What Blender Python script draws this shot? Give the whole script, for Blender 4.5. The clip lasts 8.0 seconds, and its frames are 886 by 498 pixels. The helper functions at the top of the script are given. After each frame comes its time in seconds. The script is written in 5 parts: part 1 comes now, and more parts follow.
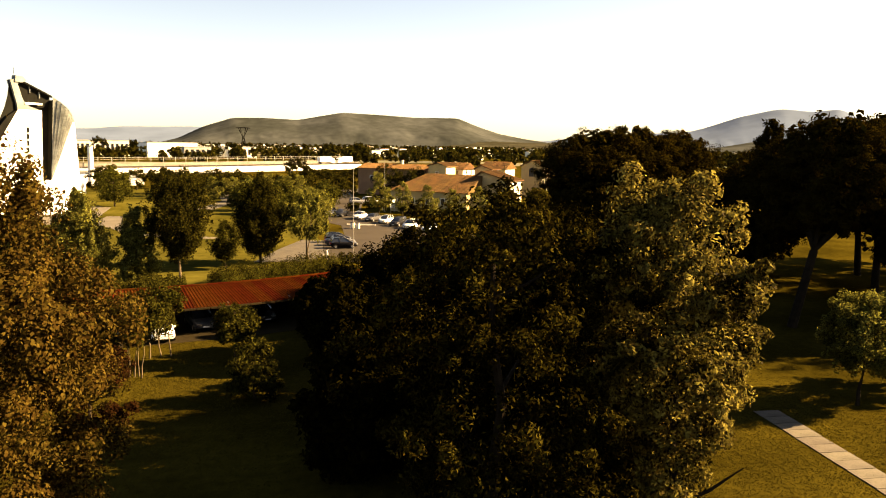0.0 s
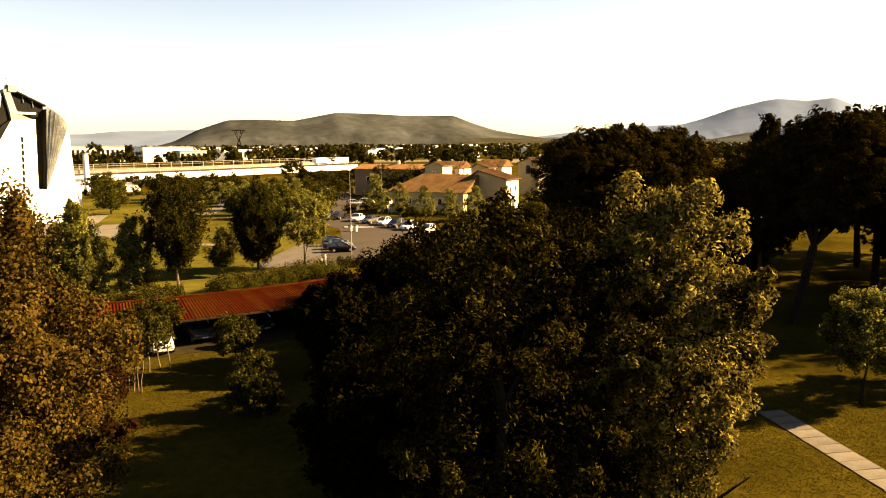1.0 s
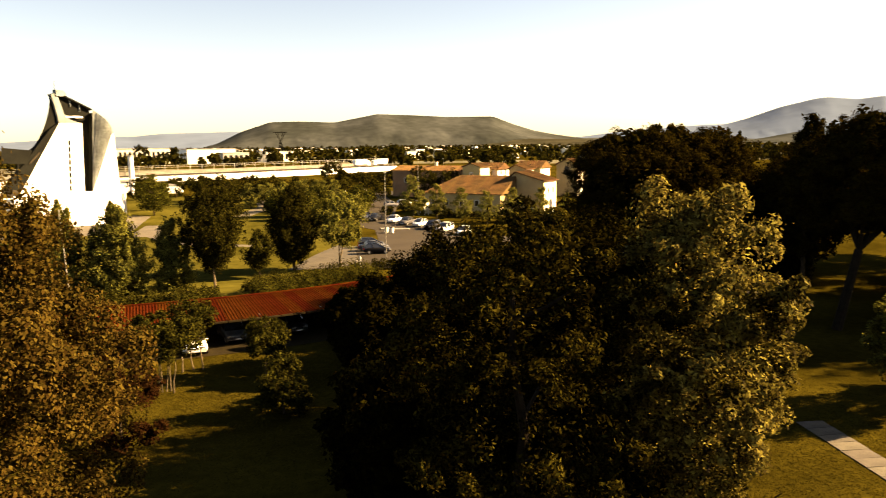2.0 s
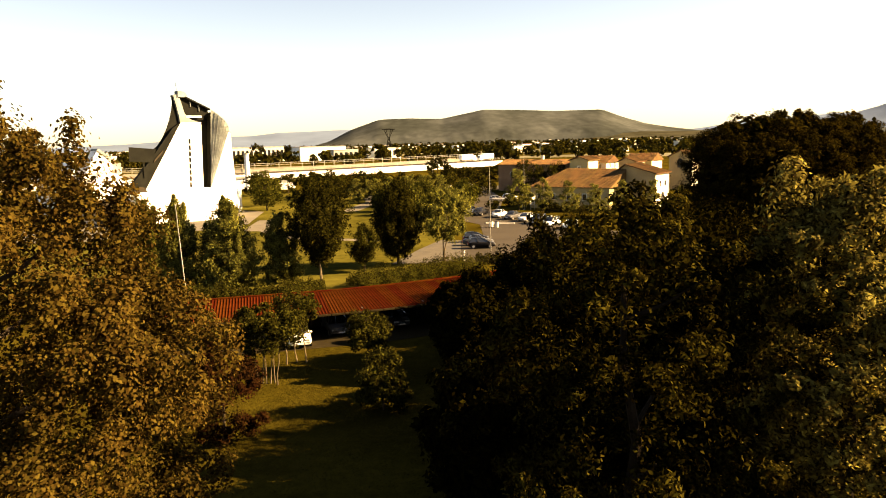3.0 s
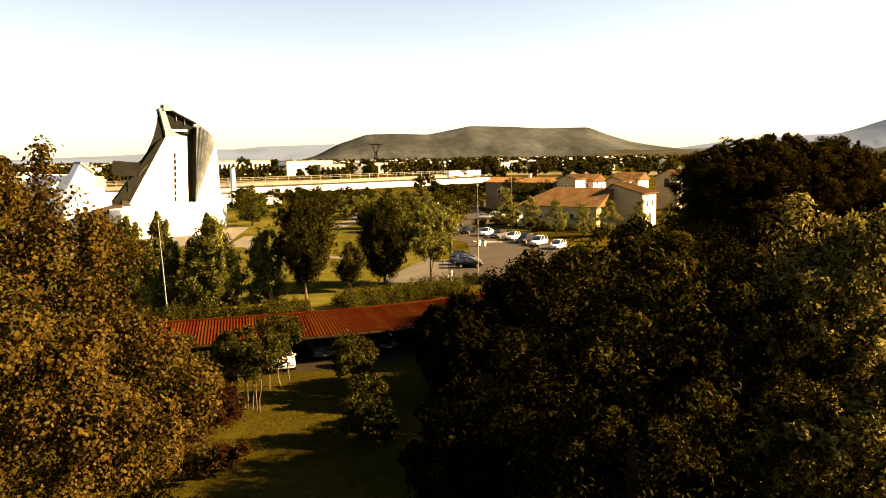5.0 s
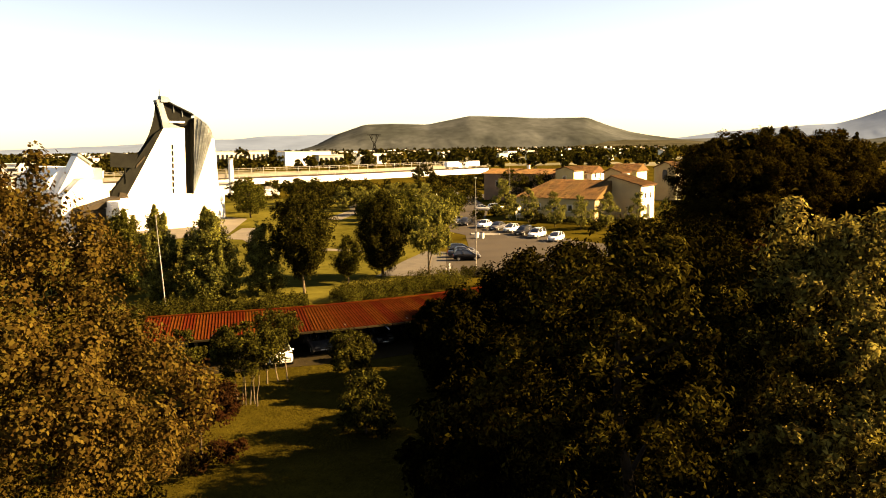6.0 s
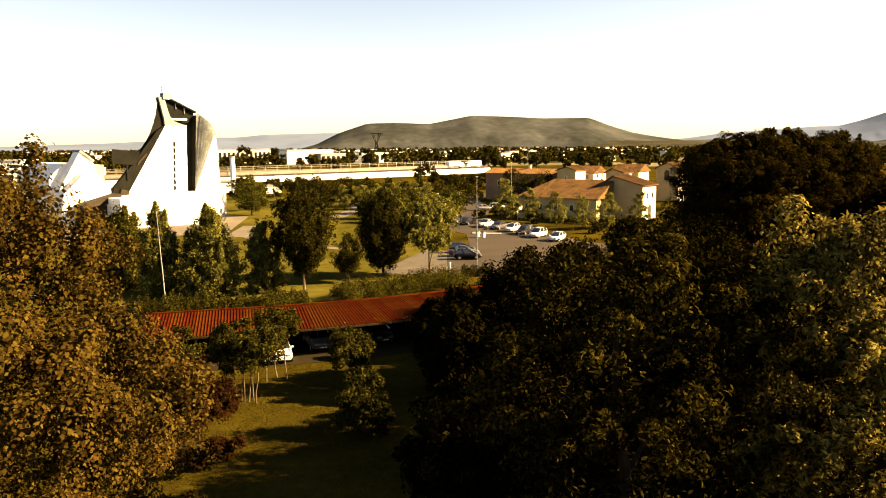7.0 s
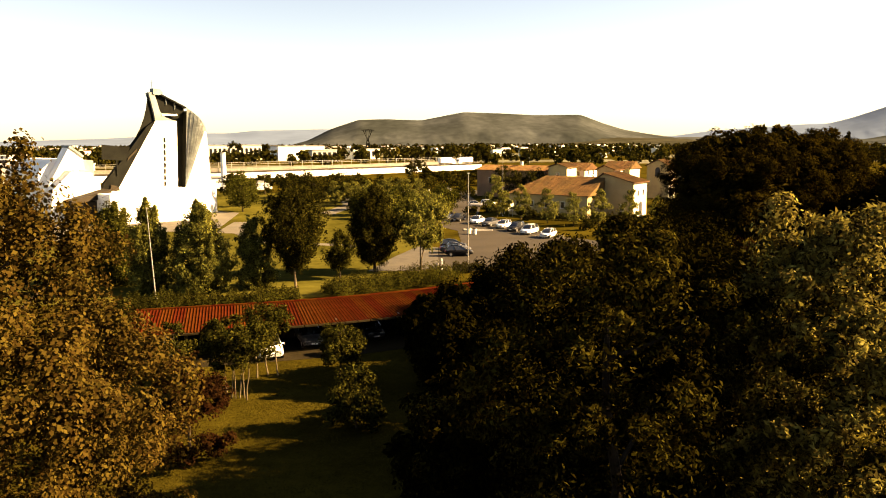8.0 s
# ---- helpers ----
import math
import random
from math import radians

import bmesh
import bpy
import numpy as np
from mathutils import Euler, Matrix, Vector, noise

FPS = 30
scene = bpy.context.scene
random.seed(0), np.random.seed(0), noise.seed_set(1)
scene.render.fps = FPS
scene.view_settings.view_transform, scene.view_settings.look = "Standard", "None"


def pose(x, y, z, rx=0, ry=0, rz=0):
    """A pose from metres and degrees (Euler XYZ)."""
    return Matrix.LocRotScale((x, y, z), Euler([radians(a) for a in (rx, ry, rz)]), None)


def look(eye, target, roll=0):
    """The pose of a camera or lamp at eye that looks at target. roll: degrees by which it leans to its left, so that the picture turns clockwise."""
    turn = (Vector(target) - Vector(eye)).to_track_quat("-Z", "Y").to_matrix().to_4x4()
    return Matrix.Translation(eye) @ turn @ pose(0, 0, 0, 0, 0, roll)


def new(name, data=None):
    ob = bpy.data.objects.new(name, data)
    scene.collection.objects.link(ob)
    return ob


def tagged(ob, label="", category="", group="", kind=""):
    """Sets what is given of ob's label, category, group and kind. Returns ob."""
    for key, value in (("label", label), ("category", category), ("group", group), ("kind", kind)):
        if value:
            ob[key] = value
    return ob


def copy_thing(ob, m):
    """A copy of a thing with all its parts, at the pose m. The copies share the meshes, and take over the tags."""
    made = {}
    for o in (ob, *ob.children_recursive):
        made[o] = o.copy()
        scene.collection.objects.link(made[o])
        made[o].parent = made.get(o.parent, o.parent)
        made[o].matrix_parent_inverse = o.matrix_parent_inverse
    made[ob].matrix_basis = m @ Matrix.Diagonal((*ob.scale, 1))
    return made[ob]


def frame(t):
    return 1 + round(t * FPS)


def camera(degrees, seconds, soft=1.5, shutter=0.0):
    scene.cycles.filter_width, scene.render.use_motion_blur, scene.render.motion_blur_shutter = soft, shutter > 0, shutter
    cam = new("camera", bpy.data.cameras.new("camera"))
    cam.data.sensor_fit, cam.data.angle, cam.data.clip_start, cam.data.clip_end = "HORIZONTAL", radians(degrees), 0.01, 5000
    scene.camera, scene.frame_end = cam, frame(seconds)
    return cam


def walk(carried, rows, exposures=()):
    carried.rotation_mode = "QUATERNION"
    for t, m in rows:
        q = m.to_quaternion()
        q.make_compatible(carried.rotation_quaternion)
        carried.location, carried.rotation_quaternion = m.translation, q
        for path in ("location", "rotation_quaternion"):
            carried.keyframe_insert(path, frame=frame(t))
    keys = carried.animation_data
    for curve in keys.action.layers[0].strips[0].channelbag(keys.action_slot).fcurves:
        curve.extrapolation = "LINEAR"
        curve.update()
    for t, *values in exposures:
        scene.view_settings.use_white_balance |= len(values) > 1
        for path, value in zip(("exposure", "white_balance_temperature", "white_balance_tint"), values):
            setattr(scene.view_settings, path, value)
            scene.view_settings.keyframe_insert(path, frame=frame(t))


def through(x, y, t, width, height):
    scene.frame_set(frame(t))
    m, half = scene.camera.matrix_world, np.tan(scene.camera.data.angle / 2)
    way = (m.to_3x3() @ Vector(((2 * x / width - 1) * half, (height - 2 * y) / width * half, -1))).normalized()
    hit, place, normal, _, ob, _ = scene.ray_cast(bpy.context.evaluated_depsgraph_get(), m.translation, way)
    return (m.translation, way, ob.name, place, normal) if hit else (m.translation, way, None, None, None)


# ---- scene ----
# Camera: seconds, x, y, z, yaw, pitch, lean
cam = camera(60.96, 8.0, soft=1.0, shutter=0.5)
ROWS = [
    (0.0, -1.050, -3.420, 14.920, -9.98, -7.95, 0.95),
    (0.5, -1.010, -3.240, 15.120, -10.32, -7.76, 0.05),
    (1.0, -0.980, -3.060, 15.420, -10.10, -8.14, -0.40),
    (1.2, -0.920, -2.960, 15.480, -9.90, -8.24, -0.40),
    (2.3, -0.118, -2.560, 15.520, -4.62, -8.02, -0.95),
    (2.5, -0.064, -2.300, 15.470, -2.51, -8.14, -1.23),
    (3.0, -0.008, -1.101, 15.157, 1.09, -8.24, -1.56),
    (3.5, -0.103, -0.727, 15.188, 0.78, -7.93, -0.98),
    (4.0, -0.157, -0.421, 15.281, 0.37, -7.57, -0.88),
    (4.5, -0.200, -0.060, 15.376, 0.08, -7.04, -0.72),
    (4.7, -0.195, -0.060, 15.440, 0.04, -7.00, -0.76),
    (5.8, -0.094, -0.125, 15.860, -0.11, -7.76, -0.83),
    (6.0, -0.076, -0.068, 15.890, -0.11, -7.84, -0.80),
    (6.5, -0.046, -0.003, 15.836, -0.00, -7.78, -0.63),
    (7.0, 0.000, 0.000, 15.800, -0.00, -7.88, -0.42),
    (7.5, -0.001, -0.004, 15.795, -0.42, -7.97, -0.26),
    (8.0, 0.004, -0.008, 15.789, -0.66, -8.14, -0.25),
]
EXPOSURES = [(0.0, 3.12, 9600, 20), (1.2, 3.1, 9600, 20), (2.4, 3.05, 9600, 20), (3.2, 3.12, 9600, 20), (8.0, 3.12, 9600, 20)]
walk(cam, [(t, pose(x, y, z, 90 + pitch, 0, yaw) @ pose(0, 0, 0, 0, 0, lean)) for t, x, y, z, yaw, pitch, lean in ROWS], EXPOSURES)

# ---- light ----
SUN_AZ, SUN_EL = 88.0, 27.5        # degrees to the right of +y, and above the horizon
world = bpy.data.worlds.new("world")
scene.world = world
world.use_nodes = True
wn = world.node_tree
sky = wn.nodes.new("ShaderNodeTexSky")
sky.sky_type = 'NISHITA'
sky.sun_disc = False
sky.sun_elevation, sky.sun_rotation = radians(SUN_EL), radians(SUN_AZ)
sky.dust_density, sky.air_density, sky.ozone_density = 0.38, 0.82, 1.0
wn.links.new(sky.outputs[0], wn.nodes["Background"].inputs[0])
wn.nodes["Background"].inputs[1].default_value = 0.031
sun = new("sun", bpy.data.lights.new("sun", 'SUN'))
sun.data.energy, sun.data.angle, sun.data.color = 5.0, radians(0.6), (1.0, 0.80, 0.50)
sdir = Vector((math.sin(radians(SUN_AZ)) * math.cos(radians(SUN_EL)), math.cos(radians(SUN_AZ)) * math.cos(radians(SUN_EL)), math.sin(radians(SUN_EL))))
sun.matrix_world = look(sdir * 200, (0, 0, 0))


# ---- materials ----
def material(name, color, rough=0.8, var=0.25, scale=3.0, bump=0.0, metal=0.0, fine=40.0, island=False, random_tone=0.0, second=None, spec=0.3, stretch=None):
    """Principled surface with tone variation at two scales, an optional second colour in patches, and fine relief."""
    m = bpy.data.materials.new(name)
    m.use_nodes = True
    n, l = m.node_tree.nodes, m.node_tree.links
    b = n["Principled BSDF"]
    b.inputs["Roughness"].default_value = rough
    b.inputs["Metallic"].default_value = metal
    b.inputs["Specular IOR Level"].default_value = spec
    co = n.new("ShaderNodeTexCoord")
    big = n.new("ShaderNodeTexNoise")
    big.inputs["Scale"].default_value = scale
    big.inputs["Detail"].default_value = 4
    small = n.new("ShaderNodeTexNoise")
    small.inputs["Scale"].default_value = fine
    small.inputs["Detail"].default_value = 3
    place = co.outputs["Object"]
    if stretch:
        mp = n.new("ShaderNodeMapping")
        mp.inputs["Scale"].default_value = stretch
        l.new(place, mp.inputs[0])
        place = mp.outputs[0]
    l.new(place, big.inputs[0])
    l.new(place, small.inputs[0])
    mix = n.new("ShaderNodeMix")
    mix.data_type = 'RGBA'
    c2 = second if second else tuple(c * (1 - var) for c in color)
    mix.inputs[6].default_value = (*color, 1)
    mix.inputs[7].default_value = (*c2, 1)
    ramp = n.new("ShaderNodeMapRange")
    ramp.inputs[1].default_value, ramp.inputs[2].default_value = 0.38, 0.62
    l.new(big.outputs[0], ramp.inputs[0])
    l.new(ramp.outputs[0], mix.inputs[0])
    hsv = n.new("ShaderNodeHueSaturation")
    l.new(mix.outputs[2], hsv.inputs["Color"])
    tone = n.new("ShaderNodeMapRange")
    tone.inputs[1].default_value, tone.inputs[2].default_value = 0.25, 0.75
    tone.inputs[3].default_value, tone.inputs[4].default_value = 1 - var * 0.6, 1 + var * 0.6
    l.new(small.outputs[0], tone.inputs[0])
    val = tone.outputs[0]
    if island or random_tone:
        src = n.new("ShaderNodeNewGeometry").outputs["Random Per Island"] if island else n.new("ShaderNodeObjectInfo").outputs["Random"]
        rt = n.new("ShaderNodeMapRange")
        k = random_tone or 0.45
        rt.inputs[3].default_value, rt.inputs[4].default_value = 1 - k, 1 + k
        l.new(src, rt.inputs[0])
        mul = n.new("ShaderNodeMath")
        mul.operation = 'MULTIPLY'
        l.new(val, mul.inputs[0])
        l.new(rt.outputs[0], mul.inputs[1])
        val = mul.outputs[0]
        hu = n.new("ShaderNodeMapRange")
        hu.inputs[3].default_value, hu.inputs[4].default_value = 0.485, 0.515
        l.new(src, hu.inputs[0])
        l.new(hu.outputs[0], hsv.inputs["Hue"])
    l.new(val, hsv.inputs["Value"])
    l.new(hsv.outputs[0], b.inputs["Base Color"])
    if bump:
        bp = n.new("ShaderNodeBump")
        bp.inputs["Strength"].default_value = bump
        bp.inputs["Distance"].default_value = 0.02
        l.new(small.outputs[0], bp.inputs["Height"])
        l.new(bp.outputs[0], b.inputs["Normal"])
    return m


def leaf_material(name, color, second, through=0.3, rough=0.6, scale=0.6, gloss=0.0, tone=0.5):
    m = material(name, color, rough, 0.3, scale, island=True, second=second, fine=3.0, random_tone=tone, spec=gloss)
    n, l = m.node_tree.nodes, m.node_tree.links
    b, out = n["Principled BSDF"], n["Material Output"]
    tr = n.new("ShaderNodeBsdfTranslucent")
    src = b.inputs["Base Color"].links[0].from_socket
    l.new(src, tr.inputs[0])
    mx = n.new("ShaderNodeMixShader")
    mx.inputs[0].default_value = through
    l.new(b.outputs[0], mx.inputs[1])
    l.new(tr.outputs[0], mx.inputs[2])
    l.new(mx.outputs[0], out.inputs[0])
    return m


def glass_material(name, color):
    m = material(name, color, 0.08, 0.1, 1.0, spec=0.8)
    return m


M_GRASS = material("grass", (0.0365, 0.0282, 0.0044), 0.95, 0.5, 0.10, 0.6, fine=1.6, second=(0.0180, 0.0140, 0.0022), spec=0.0)
# Lighter than the near grass: grazing light and haze put into the colour.
M_LAWN = material("haze_lightened_lawn", (0.0560, 0.0500, 0.0105), 0.95, 0.45, 0.09, 0.5, fine=0.9, second=(0.0330, 0.0300, 0.0058), spec=0.0)
M_BLADE = leaf_material("grass_blade", (0.0400, 0.0310, 0.0054), (0.0250, 0.0198, 0.0034), 0.3, gloss=0.0)
M_ASPHALT = material("asphalt", (0.0310, 0.0255, 0.0180), 0.9, 0.22, 0.15, 0.2, fine=12, spec=0.1)
# Dark brown; puts shade into the carport strip, also used for its gutter.
M_SHADE_BROWN = material("shade_brown", (0.0162, 0.0119, 0.0049), 0.9, 0.25, 0.3, 0.2, fine=12, spec=0.05)
M_GRAVEL = material("gravel", (0.0480, 0.0405, 0.0275), 0.95, 0.35, 0.4, 0.6, fine=5, second=(0.0330, 0.0280, 0.0185))
M_SLAB = material("stone_slab", (0.0640, 0.0560, 0.0410), 0.9, 0.4, 0.8, 0.3, fine=15, random_tone=0.15, second=(0.0420, 0.0360, 0.0250))
M_KERB = material("kerb_concrete", (0.1725, 0.161, 0.138), 0.85, 0.2, 2, 0.2)
M_PATHSOIL = material("trodden_gravel_path", (0.0720, 0.0620, 0.0430), 0.95, 0.25, 0.3, 0.4, fine=6)
M_WHITE = material("white_concrete", (0.78, 0.76, 0.70), 0.85, 0.12, 0.25, 0.15, fine=5)
M_CONC = material("weathered_concrete", (0.2982, 0.2911, 0.2627), 0.85, 0.3, 0.4, 0.2, fine=4)
# Shade of church roofs and recesses put into the near-black copper tone.
M_COPPER = material("shade_dark_copper_sheet", (0.0058, 0.0062, 0.0046), 0.8, 0.35, 0.5, 0.15, fine=3, spec=0.04)
M_COPPER2 = material("brown_copper_sheet", (0.0300, 0.0240, 0.0160), 0.8, 0.35, 0.5, 0.15, fine=3, spec=0.04)
M_SAIL = material("pale_grey_metal_sheet", (0.1750, 0.1960, 0.1950), 0.75, 0.4, 0.35, 0.15, fine=2.5, second=(0.1050, 0.1190, 0.1180), spec=0.05)
# Darker concrete: shade of the tower panel and cap put into the colour.
M_CONC_SHADE = material("shade_grey_concrete", (0.1650, 0.1880, 0.1900), 0.9, 0.35, 0.5, 0.2, fine=4, second=(0.1150, 0.1320, 0.1320), spec=0.05)
M_DARK = material("dark_opening", (0.02, 0.02, 0.02), 0.5, 0.2, 1)
M_STUCCO = material("ochre_stucco", (0.36, 0.275, 0.125), 0.9, 0.15, 0.4, 0.2, fine=8, random_tone=0.1)
M_STUCCO_W = material("cream_stucco", (0.62, 0.57, 0.46), 0.9, 0.12, 0.4, 0.2, fine=8, random_tone=0.08)
M_STUCCO_R = material("reddish_stucco", (0.2000, 0.1100, 0.0560), 0.9, 0.2, 0.4, 0.2, fine=8)
M_TILE = material("terracotta_roof", (0.1000, 0.0540, 0.0225), 0.9, 0.45, 0.5, 0.5, fine=6, second=(0.0640, 0.0370, 0.0175), random_tone=0.07, spec=0.03)
M_REDROOF = material("red_painted_sheet", (0.0300, 0.0060, 0.0016), 0.8, 0.3, 0.7, 0.1, fine=3, random_tone=0.1, second=(0.0420, 0.0096, 0.0028), spec=0.0)
M_STEEL = material("galvanised_steel", (0.42, 0.42, 0.40), 0.5, 0.15, 2, metal=0.6)
M_POLE = material("pale_painted_pole", (0.2000, 0.1900, 0.1650), 0.6, 0.15, 2)
M_BARK = material("bark", (0.0383, 0.0287, 0.0192), 0.95, 0.4, 4, 0.6, fine=25, spec=0.03)
M_BARK_D = material("dark_bark", (0.0153, 0.0115, 0.0077), 0.95, 0.4, 3, 0.6, fine=20, spec=0.03)
M_BARK_P = material("pale_bark", (0.1035, 0.0805, 0.0498), 0.95, 0.35, 4, 0.5, fine=25, spec=0.03)
M_LEAF_BROWN = leaf_material("browning_leaf", (0.0345, 0.0214, 0.0050), (0.0255, 0.0172, 0.0040), 0.22, scale=0.35, tone=0.6)
# Next two: sunlit leaf and black gap shade put into two tones.
M_LEAF_GAPS = leaf_material("gap_shaded_broad_leaf", (0.0220, 0.0174, 0.0032), (0.0015, 0.0012, 0.0003), 0.2, 0.7, scale=0.7, gloss=0.0, tone=0.95)
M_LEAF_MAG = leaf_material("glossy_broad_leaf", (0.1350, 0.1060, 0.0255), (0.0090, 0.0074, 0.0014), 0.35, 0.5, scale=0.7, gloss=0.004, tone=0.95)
M_LEAF_MID = leaf_material("green_leaf", (0.0400, 0.0380, 0.0072), (0.0225, 0.0230, 0.0045), 0.25, tone=0.7)
M_LEAF_OLIVE = leaf_material("olive_green_leaf", (0.0300, 0.0272, 0.0054), (0.0130, 0.0125, 0.0026), 0.3, tone=0.9)
M_LEAF_DEEP = leaf_material("deep_green_leaf", (0.0205, 0.0180, 0.0036), (0.0100, 0.0092, 0.0019), 0.25, tone=0.85)
# Near-black leaf tone: the lawn trees' shade put into the colour.
M_LEAF_SHADED = leaf_material("shade_darkened_leaf", (0.0052, 0.0042, 0.0007), (0.0032, 0.0027, 0.0005), 0.08)
M_LEAF_LIGHT = leaf_material("light_green_leaf", (0.1150, 0.1080, 0.0260), (0.0640, 0.0620, 0.0140), 0.45)
M_LEAF_YG = leaf_material("yellow_green_leaf", (0.1200, 0.1140, 0.0260), (0.0360, 0.0360, 0.0078), 0.4, tone=0.8)
M_LEAF_RED = leaf_material("red_brown_leaf", (0.0150, 0.0058, 0.0022), (0.0100, 0.0046, 0.0018), 0.3)
M_NEEDLE = leaf_material("pine_needle", (0.0140, 0.0098, 0.0016), (0.0075, 0.0056, 0.0010), 0.1, gloss=0.0)
M_TYRE = material("tyre_rubber", (0.02, 0.02, 0.02), 0.9)
M_RIM = material("alloy_rim", (0.5, 0.5, 0.5), 0.35, metal=0.8)
M_CARGLASS = glass_material("car_glass", (0.015, 0.017, 0.02))
M_LAMPGLASS = glass_material("headlight_glass", (0.16, 0.16, 0.15))
M_TAIL = glass_material("tail_light", (0.35, 0.02, 0.015))
M_PLATE = material("number_plate_blank", (0.7, 0.7, 0.68), 0.5, 0.05)
PAINTS = {k: material(k + "_car_paint", c, 0.35, 0.06, 1, spec=0.08) for k, c in
          dict(white=(0.75, 0.75, 0.72), silver=(0.22, 0.22, 0.22), black=(0.006, 0.006, 0.007), grey=(0.05, 0.05, 0.052), blue=(0.03, 0.04, 0.07)).items()}
M_PARAPET = material("weathered_beige_concrete", (0.140, 0.130, 0.104), 0.9, 0.25, 0.2, 0.2, fine=2)
# For backing boards whose dark tone stands in for shade.
M_BOARD = material("shade_dark_board", (0.030, 0.021, 0.013), 0.9, 0.35, 1.5, 0.3, fine=14, random_tone=0.2, spec=0.03)
M_HILL = material("wooded_hillside", (0.0215, 0.0250, 0.0232), 1.0, 0.4, 0.0045, 0.0, fine=0.03, second=(0.0400, 0.0450, 0.0440), spec=0.0, stretch=(1.0, 0.3, 0.9))
M_HILL_NEAR = material("dark_wooded_rise", (0.0200, 0.0200, 0.0130), 1.0, 0.5, 0.008, 0.0, fine=0.04, second=(0.0350, 0.0330, 0.0220), spec=0.0)
# Distance haze put into the base colour, pale and bluish.
M_HILL_FAR = material("haze_toned_hillside", (0.082, 0.1150, 0.1750), 1.0, 0.12, 0.002, 0.0, fine=0.01, spec=0.0)
M_FIELD = material("dry_field", (0.0766, 0.0681, 0.0284), 1.0, 0.2, 0.02, 0.0, fine=0.3)
M_METALDARK = material("dark_steel", (0.0324, 0.0297, 0.027), 0.6, 0.2, 1, metal=0.5)


# ---- building helpers ----
def finish(bm, name, mat):
    me = bpy.data.meshes.new(name)
    bmesh.ops.recalc_face_normals(bm, faces=bm.faces[:])
    bm.to_mesh(me)
    bm.free()
    if mat:
        me.materials.append(mat)
    return me


def part(name, bm, mat, parent=None, label="", m=None):
    """One mesh object under a thing or a part (or top-level, without parent)."""
    me = finish(bm, name, mat) if isinstance(bm, bmesh.types.BMesh) else bm
    ob = new(name, me)
    if m is not None:
        ob.matrix_basis = m
    if parent:
        ob.parent = parent
    if label:
        ob["label"] = label
    return ob


def thing(name, label, category, group="", kind="", m=None):
    ob = new(name)
    ob.empty_display_size = 0.2
    if m is not None:
        ob.matrix_basis = m
    return tagged(ob, label, category, group, kind)


def box(bm, x0, y0, z0, x1, y1, z1, bev=0.0):
    r = bmesh.ops.create_cube(bm, size=1.0, matrix=Matrix.LocRotScale(((x0 + x1) / 2, (y0 + y1) / 2, (z0 + z1) / 2), None, (abs(x1 - x0), abs(y1 - y0), abs(z1 - z0))))
    if bev:
        es = list({e for v in r["verts"] for e in v.link_edges})
        bmesh.ops.bevel(bm, geom=es, offset=bev, segments=1, affect='EDGES')
    return bm


def boxed(*a, bev=0.0):
    return box(bmesh.new(), *a, bev=bev)


def tube(bm, a, b, r0, r1, seg=8):
    a, b = Vector(a), Vector(b)
    d = b - a
    m = Matrix.Translation((a + b) / 2) @ d.to_track_quat('Z', 'Y').to_matrix().to_4x4()
    bmesh.ops.create_cone(bm, cap_ends=True, segments=seg, radius1=r0, radius2=r1, depth=d.length, matrix=m)
    return bm


def prism(bm, pts, w0, w1, taper=None):
    """Outline pts (u, z) in the plane y = w0, carried back to y = w1; taper(u, z) moves the back outline."""
    f = [bm.verts.new((u, w0, z)) for u, z in pts]
    g = [bm.verts.new((*(lambda q: (q[0], w1, q[1]))(taper(u, z) if taper else (u, z)),)) for u, z in pts]
    bm.faces.new(f)
    bm.faces.new(g[::-1])
    n = len(pts)
    for i in range(n):
        bm.faces.new((f[i], f[(i + 1) % n], g[(i + 1) % n], g[i]))
    return bm


def slab(bm, pts, z0, z1):
    f = [bm.verts.new((x, y, z1)) for x, y in pts]
    g = [bm.verts.new((x, y, z0)) for x, y in pts]
    bm.faces.new(f)
    bm.faces.new(g[::-1])
    n = len(pts)
    for i in range(n):
        bm.faces.new((f[i], g[i], g[(i + 1) % n], f[(i + 1) % n]))
    return bm


def array_mesh(name, verts, faces_n, mat):
    """Mesh from an (F, n, 3) array of separate n-gons."""
    me = bpy.data.meshes.new(name)
    nf = len(verts)
    me.vertices.add(nf * faces_n)
    me.vertices.foreach_set("co", np.ascontiguousarray(verts, dtype=np.float32).ravel())
    me.loops.add(nf * faces_n)
    me.loops.foreach_set("vertex_index", np.arange(nf * faces_n, dtype=np.int32))
    me.polygons.add(nf)
    me.polygons.foreach_set("loop_start", np.arange(0, nf * faces_n, faces_n, dtype=np.int32))
    me.polygons.foreach_set("loop_total", np.full(nf, faces_n, dtype=np.int32))
    me.update(calc_edges=True)
    me.materials.append(mat)
    return me


def leaves(rng, centres, normals, size, aspect=0.55, spread=0.38):
    """Rhombic leaves round the given centres, facing roughly along the normals."""
    n = len(centres)
    nn = normals + rng.normal(0, spread, (n, 3))
    nn /= np.linalg.norm(nn, axis=1, keepdims=True) + 1e-9
    t = rng.normal(0, 1, (n, 3))
    t -= (t * nn).sum(1, keepdims=True) * nn
    t /= np.linalg.norm(t, axis=1, keepdims=True) + 1e-9
    b = np.cross(nn, t)
    s = size * rng.uniform(0.6, 1.35, (n, 1))
    bend = nn * s * rng.uniform(-0.12, 0.25, (n, 1))
    v = np.stack([centres - t * s * 0.5 - bend, centres + b * s * 0.5 * aspect, centres + t * s * 0.5 - bend, centres - b * s * 0.5 * aspect], 1)
    return v


